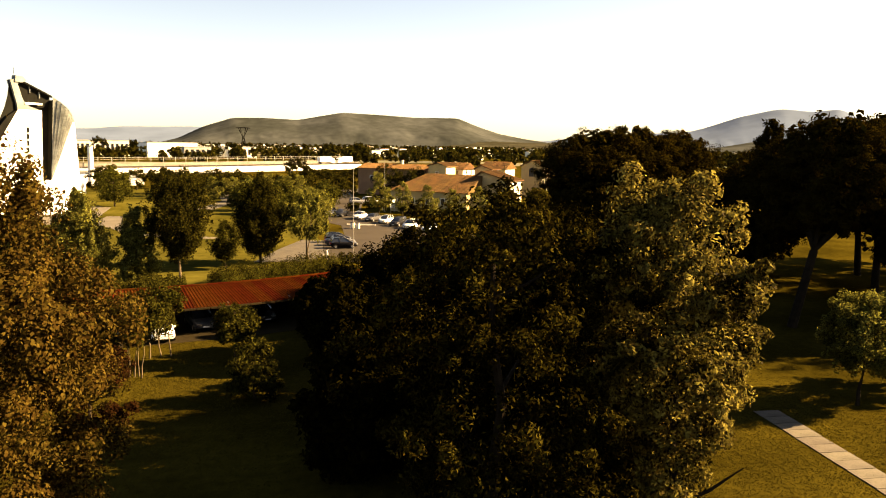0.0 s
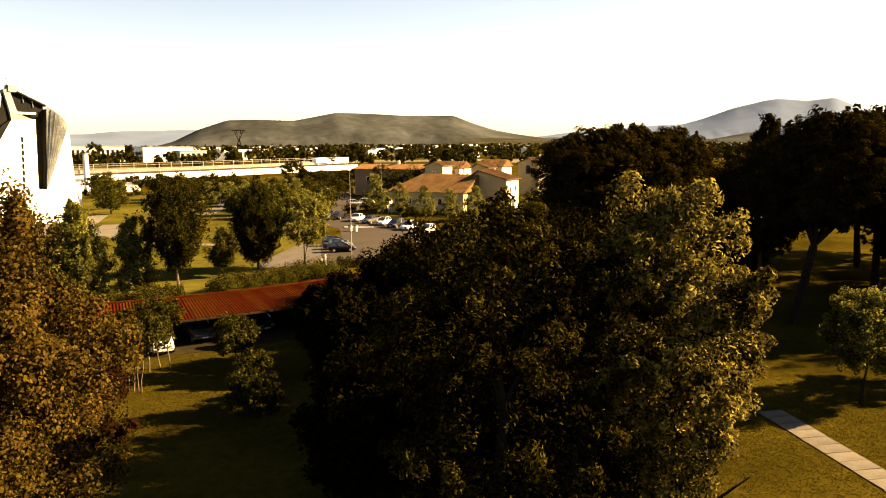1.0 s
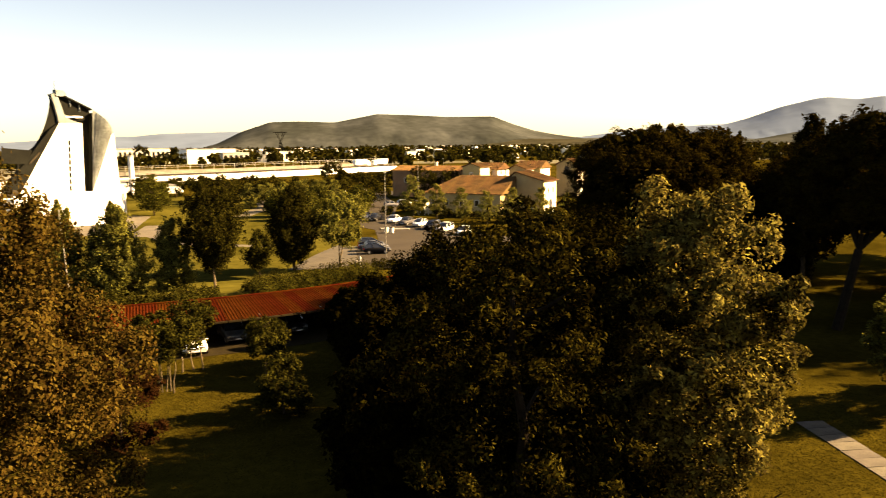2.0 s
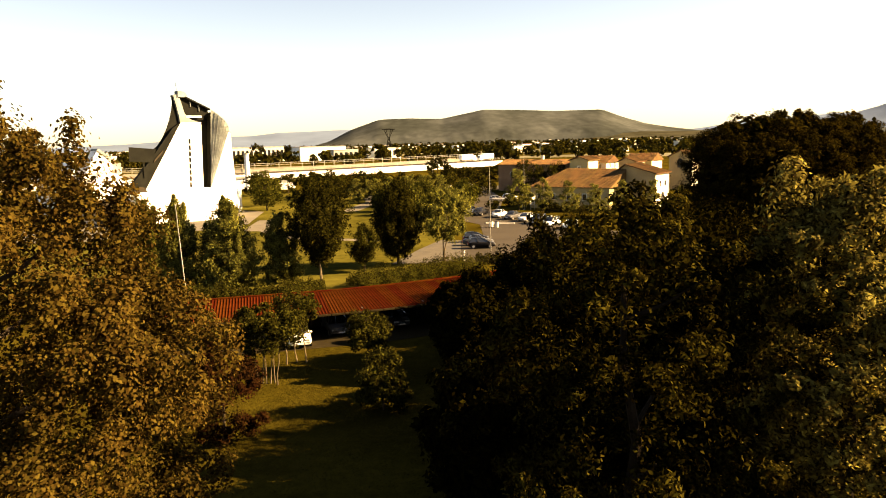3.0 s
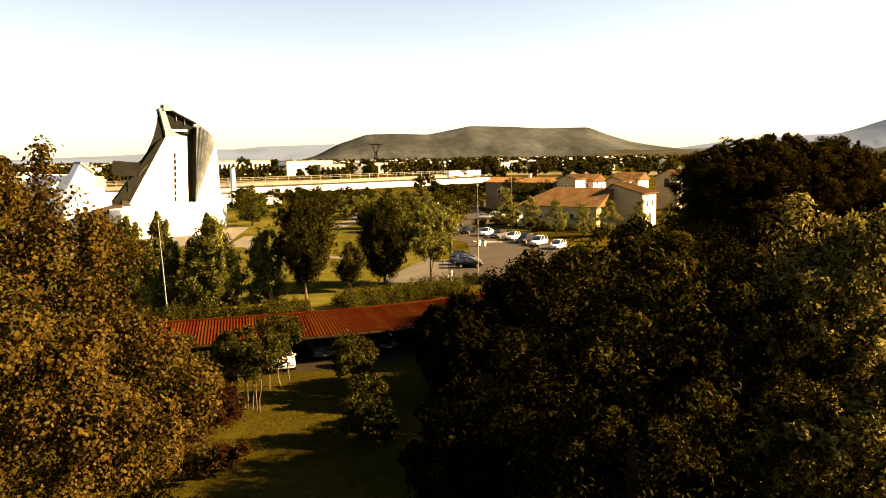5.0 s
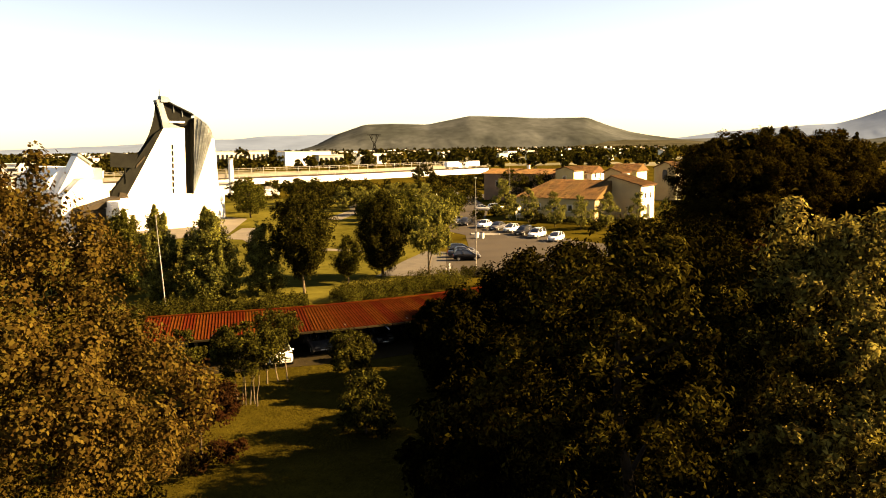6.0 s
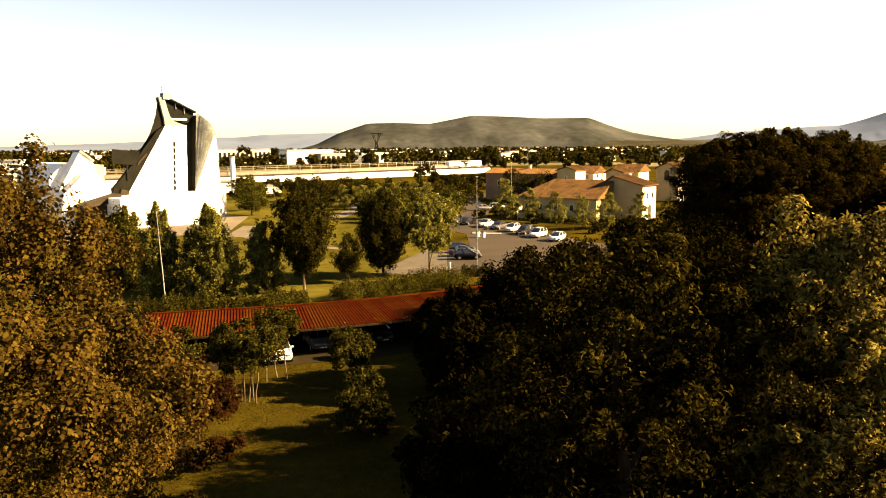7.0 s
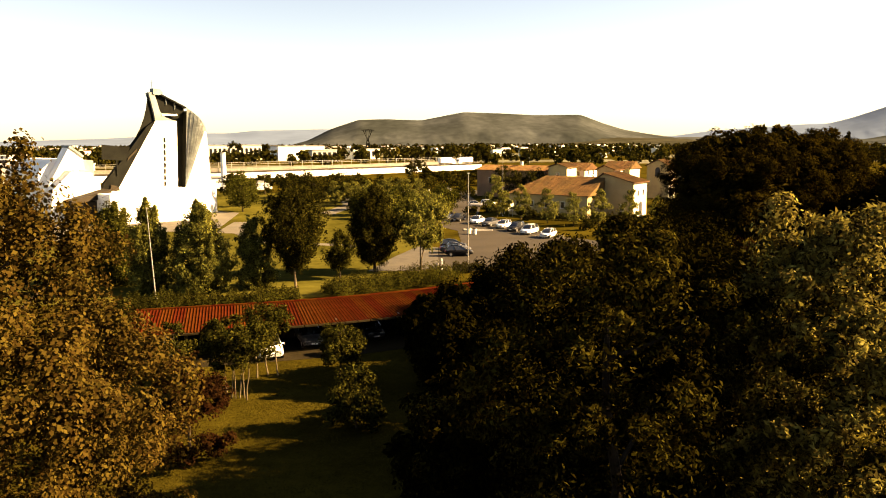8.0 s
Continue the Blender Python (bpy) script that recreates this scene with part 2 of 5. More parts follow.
def crown_points(rng, env, clumps, per, clump_r, lump=0.22, inner=0.6, flat=1.0, bough=7):
    """Points and outward normals of leaf clumps, gathered into boughs, that fill an envelope of (z, radius) rows."""
    zs, rs = np.array([e[0] for e in env]), np.array([e[1] for e in env])
    zz = np.linspace(zs.min(), zs.max(), 60)
    rr = np.interp(zz, zs, rs)
    wgt = (rr + 0.12 * rr.max()) / (rr + 0.12 * rr.max()).sum()
    nb = max(6, clumps // bough)
    bz = rng.choice(zz, nb, p=wgt) + rng.normal(0, 0.01 * (zs.max() - zs.min()), nb)
    ba = np.arange(nb) * 2.39996 + rng.uniform(-0.35, 0.35, nb)
    ph = rng.uniform(0, 6.28, 4)
    br = np.interp(bz, zs, rs) * (1 + lump * (np.sin(3 * ba + ph[0] + bz * 0.7) * 0.5 + np.sin(5 * ba + ph[1] - bz * 1.3) * 0.5)) * (inner + (1 - inner) * rng.uniform(0, 1, nb) ** 0.4)
    bc = np.stack([br * np.cos(ba), br * np.sin(ba), bz], 1)
    bi = np.repeat(np.arange(nb), bough)
    sub = rng.normal(0, 1, (len(bi), 3))
    sub /= np.linalg.norm(sub, axis=1, keepdims=True)
    c = bc[bi] + sub * clump_r * rng.uniform(0.4, 1.5, (len(bi), 1)) * np.array([1, 1, 0.8])
    n = len(bi)
    cr = clump_r * rng.uniform(0.5, 1.1, n)
    idx = np.repeat(np.arange(n), per)
    d = rng.normal(0, 1, (len(idx), 3))
    d[:, 2] = d[:, 2] * 0.9 + 0.2
    d /= np.linalg.norm(d, axis=1, keepdims=True)
    rad = rng.uniform(0.25, 1.0, (len(idx), 1)) ** 0.5
    p = c[idx] + d * rad * cr[idx][:, None] * np.array([1, 1, flat])
    out = np.stack([np.cos(ba), np.sin(ba), np.full(nb, 0.2)], 1)[bi][idx]
    return p, d * 0.8 + out * 0.35 + np.array([0, 0, 0.2])


def spray_points(rng, env, boughs, per, width, rise):
    """Points and normals of leafy boughs that climb outwards from the stem to an envelope of (z, radius) rows."""
    zs, rs = np.array([e[0] for e in env]), np.array([e[1] for e in env])
    zz = np.linspace(zs.min(), zs.max(), 80)
    rr = np.interp(zz, zs, rs)
    w = (rr + 0.2 * rr.max()) / (rr + 0.2 * rr.max()).sum()
    ze = rng.choice(zz, boughs, p=w)
    an = np.arange(boughs) * 2.39996 + rng.uniform(-0.4, 0.4, boughs)
    re = np.interp(ze, zs, rs) * rng.uniform(0.8, 1.3, boughs)
    end = np.stack([re * np.cos(an), re * np.sin(an), ze], 1)
    root = np.stack([np.zeros(boughs), np.zeros(boughs), np.maximum(zs.min() * 0.9, ze - re * rise)], 1)
    k = 9
    tw = np.repeat(np.arange(boughs), k)
    f = rng.uniform(0.2, 1.0, len(tw)) ** 0.75
    c = root[tw] + (end - root)[tw] * f[:, None]
    c += rng.normal(0, 1, c.shape) * (width * (1.35 - 0.75 * f))[:, None]
    idx = np.repeat(np.arange(len(tw)), per)
    d = rng.normal(0, 1, (len(idx), 3))
    p = c[idx] + d * width * np.array([0.4, 0.4, 0.5])
    out = np.stack([np.cos(an), np.sin(an), np.full(boughs, 0.5)], 1)[tw][idx]
    d /= np.linalg.norm(d, axis=1, keepdims=True)
    return p, d * 0.7 + out * 0.5


def trunk_mesh(rng, height, r0, limbs, spread, first=0.35, lean=(0, 0), stems=1):
    bm = bmesh.new()
    for s in range(stems):
        off = Vector((0.1 * s, 0, 0)) if stems < 3 else Vector((-0.65 + 1.3 * s / (stems - 1), rng.uniform(-0.3, 0.3), 0))
        ln = Vector((lean[0] + (rng.uniform(-0.5, 0.5) if stems > 1 else 0), lean[1] + (rng.uniform(-0.4, 0.4) if stems > 1 else 0), 0))
        last, k = off, 5
        pts = [off]
        for i in range(1, k + 1):
            q = off + ln * (i / k) + Vector((rng.normal(0, 0.015), rng.normal(0, 0.015), 0)) * height + Vector((0, 0, height * i / k))
            tube(bm, last, q, r0 * (1 - 0.16 * (i - 1)) * (1.25 if i == 1 else 1), r0 * (1 - 0.16 * i), 7)
            last = q
            pts.append(q)
        for j in range(limbs):
            f = first + (0.95 - first) * (j + 0.5) / max(1, limbs)
            i = min(int(f * k), k - 1)
            st = pts[i].lerp(pts[i + 1], f * k - i)
            an = j * 2.4 + rng.uniform(-0.4, 0.4)
            rad = spread * rng.uniform(0.55, 0.85) * (1.05 - 0.4 * f)
            mid = st + Vector((math.cos(an) * rad * 0.5, math.sin(an) * rad * 0.5, rad * 0.25))
            en = st + Vector((math.cos(an) * rad, math.sin(an) * rad, rad * 0.62))
            tube(bm, st, mid, r0 * 0.42 * (1 - 0.5 * f), r0 * 0.28 * (1 - 0.5 * f), 5)
            tube(bm, mid, en, r0 * 0.28 * (1 - 0.5 * f), r0 * 0.08, 5)
    return bm


def tree(label, x, y, env, leaf_mat, clumps, per, size, clump_r, bark=None, seed=1, trunk_r=0.2, limbs=9, category="tree", group="", lump=0.22, fill=0.12,
         lean=(0, 0), stems=1, flat=1.0, trunk_h=0.85, aspect=0.55, name="tree", bough=5, shoots=(), spread=0.45, rise=0):
    rng = np.random.default_rng(seed)
    top = env[-1][0]
    t = thing(name, label, category, group, m=pose(x, y, 0))
    th = env[0][0] + (top - env[0][0]) * trunk_h if stems == 1 else env[0][0] + (top - env[0][0]) * 0.6
    part("trunk", trunk_mesh(rng, th, trunk_r, limbs, max(e[1] for e in env), max(0.2, env[0][0] / th), lean, stems), bark or M_BARK, t)
    if rise:
        p, nn = spray_points(rng, env, clumps, per, clump_r, rise)
    else:
        p, nn = crown_points(rng, env, clumps, per, clump_r, lump, flat=flat, bough=bough)
    p[:, 0] += lean[0]
    p[:, 1] += lean[1]
    v = leaves(rng, p, nn, size, aspect, spread)
    for sx, sy, z0, z1, sr in shoots:
        k = 900
        f = rng.uniform(0, 1, k)
        d = rng.normal(0, 1, (k, 3))
        q = np.stack([sx + 0.15 * f, np.full(k, sy), z0 + (z1 - z0) * f], 1) + d * (sr * (1.1 - 0.75 * f))[:, None] * 0.6
        v = np.concatenate([v, leaves(rng, q, d, size, aspect)])
    if fill:
        env2 = [(z, r * 0.72) for z, r in env]
        k = int(clumps * per * fill)
        q, n2 = crown_points(rng, env2, max(20, k // 8), 8, clump_r, 0.1, inner=0.2)
        q[:, 0] += lean[0]
        q[:, 1] += lean[1]
        v = np.concatenate([v, leaves(rng, q, n2, size * 1.05, aspect)])
    part("crown", array_mesh("crown", v, 4, leaf_mat), None, t)
    return t


def ball_env(z0, z1, r, sharp=1.0):
    return [(z0 + (z1 - z0) * i / 8, r * (math.sin(math.pi * min(0.985, max(0.06, (i / 8) ** sharp)))) ** 0.6) for i in range(9)]


def dome_env(z0, z1, r):
    return [(z0, r * 0.55), (z0 + (z1 - z0) * 0.12, r * 0.9), (z0 + (z1 - z0) * 0.3, r), (z0 + (z1 - z0) * 0.55, r * 0.9), (z0 + (z1 - z0) * 0.75, r * 0.7), (z0 + (z1 - z0) * 0.9, r * 0.42), (z1, r * 0.1)]


# ---- ground ----
def ground_sheet():
    bm = bmesh.new()
    slab(bm, [(-6000, -1500), (6000, -1500), (6000, 6000), (-6000, 6000)], -0.5, 0.0)
    return tagged(part("ground", bm, M_GRASS), "dry olive-green lawn and flat open plain", "ground", kind="structure")


ground_sheet()


def flat_patch(name, pts, top, mat, label, category="road"):
    return tagged(part(name, slab(bmesh.new(), pts, -0.05, top), mat), label, category, kind="structure")


flat_patch("ground_lawn", [(-100, 74), (-30, 73), (-12, 76), (0, 90), (0, 112), (-2, 128), (2, 150), (0, 196), (-10, 236), (-110, 236)], 0.008, M_LAWN, "yellow-green lawn between church and car park, lightened for grazing light and haze", "lawn")
flat_patch("road_parking", [(0.6, 91.2), (15, 90.5), (30, 95), (32, 112), (21, 124), (14, 140), (9, 157), (2, 158), (1, 140), (4.2, 133), (4.2, 113), (0.6, 112)], 0.02, M_ASPHALT, "brown-grey asphalt car park with turning loop")
flat_patch("pavement_gravel", [(-8.2, 91.5), (0.55, 91.2), (0.55, 112), (-2.5, 113), (-5.5, 103)], 0.03, M_GRAVEL, "pale gravel apron beside the car park", "pavement")
# Dark strip standing in for shade on the ground before the carport.
flat_patch("shade_strip_carport", [(-26, 50.6), (-18, 51.4), (-6, 54.6), (4, 59.4), (14, 66.8), (11, 71), (2, 63), (-8, 58), (-20, 55)], 0.02, M_SHADE_BROWN, "dark strip in front of the carport, shade put into its colour")
flat_patch("road_village", [(9, 157), (2, 158), (0, 200), (-10, 240), (40, 250), (46, 236), (10, 225), (12, 190)], 0.015, M_ASPHALT, "grey asphalt road towards the village")
flat_patch("path_church", [(-38.5, 132), (-35, 131), (-29, 119.5), (-20, 116), (-12, 113), (-12, 115), (-20, 118.6), (-27.5, 122), (-33, 133), (-37, 150), (-40, 150)], 0.02, M_PATHSOIL, "pale trodden gravel footpath across the lawn", "path")
flat_patch("path_mound", [(-26, 165), (-22, 165), (-19, 190), (-24, 215), (-27, 215), (-23, 190)], 0.02, M_PATHSOIL, "pale gravel track over the lawn", "path")
flat_patch("pavement_church", [(-95, 120), (-62, 122), (-40, 140), (-44, 170), (-52, 176), (-60, 200), (-100, 190)], 0.015, M_PATHSOIL, "pale paved forecourt round the church", "pavement")


def kerb_line(pts, label):
    t = thing("kerb", label, "kerb", group="car park kerbs", m=pose(pts[0][0], pts[0][1], 0))
    o = Vector((pts[0][0], pts[0][1], 0))
    for a, b in zip(pts, pts[1:]):
        a, b = Vector((*a, 0)) - o, Vector((*b, 0)) - o
        d = (b - a)
        n = max(1, int(d.length / 1.0))
        for i in range(n):
            p = a + d * ((i + 0.5) / n)
            part("kerb_stone", KERB_MESH, None, t, m=Matrix.Translation((p.x, p.y, 0.0)) @ Matrix.Rotation(math.atan2(d.y, d.x), 4, 'Z') @ Matrix.Diagonal((d.length / n * 0.985, 1, 1, 1)))
    return t


KERB_MESH = finish(boxed(-0.5, -0.09, 0, 0.5, 0.09, 0.14, bev=0.015), "kerb_stone", M_KERB)
kerb_line([(0.5, 91.2), (0.5, 97)], "pale concrete kerb at the corner of the car park")
kerb_line([(5.3, 133.2), (7.5, 132.2), (10.2, 132.4), (10.4, 133.8), (7.6, 134.8), (5.4, 135.4), (5.3, 133.2)], "pale concrete kerb round the traffic island")
kerb_line([(21.5, 124), (14.5, 140), (9.5, 157)], "pale kerb behind the row of parked cars")
tagged(part("traffic_island", slab(bmesh.new(), [(5.4, 133.3), (7.5, 132.4), (10.1, 132.6), (10.2, 133.7), (7.6, 134.6), (5.5, 135.2)], 0, 0.1), M_KERB), "low concrete traffic island in the car park", "island")

# slab path on the near lawn
walk_path = thing("garden_path", "pale stone slab footpath through the lawn", "path", kind="structure", m=pose(24.3, 20, 0))
rp = random.Random(4)
SLAB_MESH = finish(boxed(-0.78, -0.48, -0.03, 0.78, 0.48, 0.045, bev=0.015), "slab", M_SLAB)
for i in range(15):
    part("slab", SLAB_MESH, None, walk_path, m=pose(0.02 * i + rp.uniform(-0.02, 0.02), i * 0.99, rp.uniform(-0.008, 0.008), 0, 0, rp.uniform(-1.5, 1.5)))


# ---- carport ----
def carport():
    t = thing("carport", "long curved carport with ribbed dark red sheet roof on steel posts", "carport")
    # centre line of the back edge: heading turns from 15 to 38 degrees
    pts, x, y, h = [], -23.0, 57.0, 14.5
    n, step = 34, 0.92
    for i in range(n + 1):
        pts.append((x, y, h))
        x += math.cos(radians(h)) * step
        y += math.sin(radians(h)) * step
        h = 14.5 + 23.5 * min(1, max(0, (i - 8) / 24)) if i > 8 else 14.5
    bm = bmesh.new()
    depth, zb, zf = 5.6, 2.95, 2.32
    ribs = 4
    xs, zs = [], []
    for r in range(ribs):
        a = -0.46 + r * 0.92 / ribs
        p = 0.92 / ribs
        xs += [a, a + p * 0.50, a + p * 0.62, a + p * 0.80, a + p * 0.92]
        zs += [0, 0, 0.05, 0.05, 0]
    xs.append(0.46)
    zs.append(0)
    rows = []
    for k in (0, 1):
        sx = 1.0 if k == 0 else 1.045
        rows.append([[bm.verts.new((a * sx, -depth * k, (zb if k == 0 else zf) + z - th)) for a, z in zip(xs, zs)] for th in (0, 0.03)])
    for th in (0, 1):
        for i in range(len(xs) - 1):
            bm.faces.new((rows[0][th][i], rows[0][th][i + 1], rows[1][th][i + 1], rows[1][th][i]))
    for k in (0, 1):
        for i in range(len(xs) - 1):
            bm.faces.new((rows[k][0][i], rows[k][0][i + 1], rows[k][1][i + 1], rows[k][1][i]))
    sheet = finish(bm, "roof_sheet", M_REDROOF)
    purlin = finish(boxed(-0.47, -0.06, -0.12, 0.47, 0.06, 0.0), "purlin", M_METALDARK)
    gutter = finish(boxed(-0.48, -0.09, -0.13, 0.48, 0.05, 0.02, bev=0.02), "gutter", M_SHADE_BROWN)
    flash = finish(boxed(-0.475, -0.1, -0.02, 0.475, 0.12, 0.09, bev=0.015), "ridge_flashing", M_REDROOF)
    # Added backing boards, dark to give the space under the roof its shade.
    board = finish(boxed(-0.455, -0.22, 0.0, 0.455, -0.16, 2.55, bev=0.012), "back_panel", M_BOARD)
    for i in range(n):
        x, y, h = pts[i]
        m = pose(x, y, 0, 0, 0, h) @ Matrix.Translation((0.46, 0, 0))
        part("back_panel", board, None, t, m=m)
        part("roof_sheet", sheet, None, t, m=m)
        for f in (0.12, 0.5, 0.9):
            part("purlin", purlin, None, t, m=m @ Matrix.Translation((0, -depth * f, zb + (zf - zb) * f - 0.04)))
        part("gutter", gutter, None, t, m=m @ Matrix.Translation((0, -depth - 0.06, zf - 0.04)))
        part("ridge_flashing", flash, None, t, m=m @ Matrix.Translation((0, 0.02, zb + 0.03)))
        if i % 5 == 0:
            bm = bmesh.new()
            box(bm, -0.07, -0.5, 0, 0.07, -0.36, zb - 0.15)
            part("post", bm, M_METALDARK, t, m=m)
            bm = bmesh.new()
            box(bm, -0.06, -depth + 0.4, zf - 0.22, 0.06, -0.36, zf + 0.1)
            bm.transform(Matrix.Shear('XZ', 4, (0, 0)))
            part("beam", bm, M_METALDARK, t, m=m)
    return pts


carport()


# ---- vehicles ----
CAR_CACHE = {}


def car(kind, paint, x, y, heading, label, group=""):
    """heading: degrees of the car's nose from +x. kind: hatch, saloon, wagon, van."""
    key = (kind, paint)
    if key in CAR_CACHE:
        return tagged(copy_thing(CAR_CACHE[key], pose(x, y, 0.02, 0, 0, heading)), label)
    L, W, H = dict(hatch=(3.9, 1.68, 1.48), saloon=(4.5, 1.76, 1.45), wagon=(4.5, 1.78, 1.56), van=(5.2, 1.95, 2.3))[kind]
    t = thing("car", label, "car", group, m=pose(x, y, 0.02, 0, 0, heading))
    h = L / 2
    # body: cross sections along the length
    secs = [(-h, 0.42, 0.62, 0.80), (-h + 0.12, 0.30, 0.86, 0.92), (-h + 0.6, 0.22, 0.94, 1.0), (0, 0.20, 0.93, 1.0), (h - 1.0, 0.22, 0.90, 1.0), (h - 0.35, 0.26, 0.76, 0.95), (h - 0.06, 0.32, 0.66, 0.84), (h, 0.42, 0.55, 0.74)]
    bm = bmesh.new()
    prev = None
    for sx, z0, z1, wk in secs:
        w = W / 2 * wk
        if kind == "van":
            z1 = z1 + 0.25
        ring = [bm.verts.new((sx, s * a, z)) for s, a, z in ((-1, w * 0.88, z0), (-1, w, z0 + 0.16), (-1, w, z1 - 0.16), (-1, w * 0.9, z1), (1, w * 0.9, z1), (1, w, z1 - 0.16), (1, w, z0 + 0.16), (1, w * 0.88, z0))]
        if prev:
            for i in range(8):
                bm.faces.new((prev[i], prev[(i + 1) % 8], ring[(i + 1) % 8], ring[i]))
        else:
            bm.faces.new(ring[::-1])
        prev = ring
    bm.faces.new(prev)
    for f in bm.faces:
        f.smooth = True
    body = part("body", bm, PAINTS[paint], t)
    prof = dict(hatch=[(-h + 0.10, 0.90), (-h + 0.55, H - 0.04), (h - 1.85, H - 0.02), (h - 0.80, 0.88)], saloon=[(-h + 0.75, 0.88), (-h + 1.35, H), (h - 2.0, H), (h - 1.1, 0.88)],
                wagon=[(-h + 0.1, 0.88), (-h + 0.35, H), (h - 1.95, H), (h - 1.1, 0.88)], van=[(-h + 0.08, 1.1), (-h + 0.14, H), (h - 1.5, H), (h - 0.75, 1.1)])[kind]
    zb = prof[0][1] - 0.04
    wl, wu = W / 2 * 0.92, W / 2 * 0.70

    def outline(k):
        """Rounded side outline of the cabin from the tail to the foot of the windscreen, k steps a stretch."""
        pts = []
        for (xa, za), (xb, zc) in zip(prof, prof[1:]):
            for i in range(k):
                f = i / k
                bow = 0.05 * math.sin(math.pi * f)
                pts.append((xa + (xb - xa) * f, za + (zc - za) * f + bow))
        return pts + [prof[3]]

    def shell(pts, inset, closed):
        q = bmesh.new()
        rows = []
        for px, pz in pts:
            f = min(1.0, max(0.0, (pz - zb) / (H - zb)))
            w = wl + (wu - wl) * f + inset
            rows.append([q.verts.new(v) for v in ((px, -w, pz), (px, -w * 0.55, pz + 0.03 * f), (px, w * 0.55, pz + 0.03 * f), (px, w, pz))])
        for u, v in zip(rows, rows[1:]):
            for i in range(3):
                q.faces.new((u[i], u[i + 1], v[i + 1], v[i])).smooth = True
        if closed:
            foot = [[q.verts.new((px, sd * (wl + inset), zb - 0.02)) for px, pz in pts] for sd in (-1, 1)]
            for sd, col in ((0, 0), (1, 3)):
                for i in range(len(pts) - 1):
                    q.faces.new((rows[i][col], rows[i + 1][col], foot[sd][i + 1], foot[sd][i]))
        return q

    line = outline(4)
    part("window", shell(line, 0.0, True), M_CARGLASS, t, "dark tinted glass")
    top = shell([p for p in line if p[1] > zb + (H - zb) * 0.86], 0.02, False)
    bmesh.ops.solidify(top, geom=top.faces[:], thickness=-0.05)
    part("roof", top, PAINTS[paint], t)
    for s in (-1, 1):
        for (xa, za), (xb, zc) in (((prof[0][0], zb), (prof[1][0], H - 0.03)), ((prof[3][0], zb), (prof[2][0], H - 0.03)), (((prof[0][0] + prof[3][0]) / 2 - 0.1, zb), ((prof[1][0] + prof[2][0]) / 2 - 0.1, H - 0.03))):
            b = bmesh.new()
            tube(b, (xa, s * (wl + 0.005), za), (xb, s * (wu + 0.005), zc), 0.05, 0.035, 5)
            part("pillar", b, PAINTS[paint], t)
        b = boxed(h - 0.30, s * W * 0.28 - 0.2, 0.56, h - 0.02, s * W * 0.28 + 0.2, 0.70, bev=0.03)
        part("headlight", b, M_LAMPGLASS, body)
        b = boxed(-h - 0.005, s * W * 0.36 - 0.1, 0.62, -h + 0.12, s * W * 0.36 + 0.1, 0.84, bev=0.02)
        part("tail_light", b, M_TAIL, body)
        b = boxed(prof[3][0] - 0.35, s * (W / 2 + 0.02), 0.90, prof[3][0] - 0.2, s * (W / 2 + 0.16), 1.0, bev=0.02)
        part("wing_mirror", b, PAINTS[paint], t)
    part("number_plate", boxed(h - 0.01, -0.24, 0.38, h + 0.02, 0.24, 0.48), M_PLATE, body)
    for sx in (-h + 0.75, h - 0.8):
        for s in (-1, 1):
            b = bmesh.new()
            tube(b, (sx, s * (W / 2 - 0.2), 0.31), (sx, s * (W / 2 + 0.005), 0.31), 0.31, 0.31, 16)
            w = part("wheel", b, M_TYRE, t)
            b = bmesh.new()
            tube(b, (sx, s * (W / 2 - 0.03), 0.31), (sx, s * (W / 2 + 0.02), 0.31), 0.19, 0.17, 12)
            part("rim", b, M_RIM, w)
    CAR_CACHE[key] = t
    return t


G1 = "cars in the car park"
car("hatch", "black", 3.4, 103.6, 4, "black hatchback parked on the asphalt beside gravel", G1)
car("saloon", "grey", 3.0, 106.6, 3, "dark grey saloon parked beside a black hatchback", G1)
car("hatch", "black", 2.8, 110.2, 5, "black hatchback behind other dark cars", G1)
ROWH = 238
car("hatch", "white", 18.8, 123.0, ROWH, "white hatchback at the end of a parked row", G1)
car("wagon", "white", 16.3, 128.3, ROWH, "white estate car parked in a row", G1)
car("wagon", "black", 14.5, 132.6, ROWH, "black estate car parked in a row", G1)
car("hatch", "white", 12.7, 137.0, ROWH, "white hatchback parked in a row", G1)
car("saloon", "grey", 10.6, 141.0, ROWH, "grey saloon parked in a row", G1)
car("saloon", "white", 8.3, 145.2, ROWH + 8, "white saloon parked in a row", G1)
car("saloon", "black", 4.8, 149.8, ROWH + 12, "black saloon at the end of a parked row", G1)
car("hatch", "blue", 2.6, 154.2, ROWH + 12, "dark blue hatchback beyond the parked row", G1)
G2 = "cars under the carport"
for x, y, h, k, p, lab in ((-19.6, 55.6, -74, "hatch", "white", "white hatchback nosing out of the red carport"), (-15.4, 56.6, -73, "saloon", "grey", "grey saloon under the red carport"), (-12.5, 55.2, -72, "wagon", "white", "white estate car nosing out from the carport"),
                           (-10.0, 58.4, -70, "saloon", "grey", "grey saloon in the carport shade"), (-5.4, 60.2, -66, "hatch", "black", "black hatchback in the carport shade"), (-2.2, 62.2, -62, "wagon", "black", "black estate car in the carport shade")):
    car(k, p, x, y, h, lab, G2)
G3 = "distant parked cars"
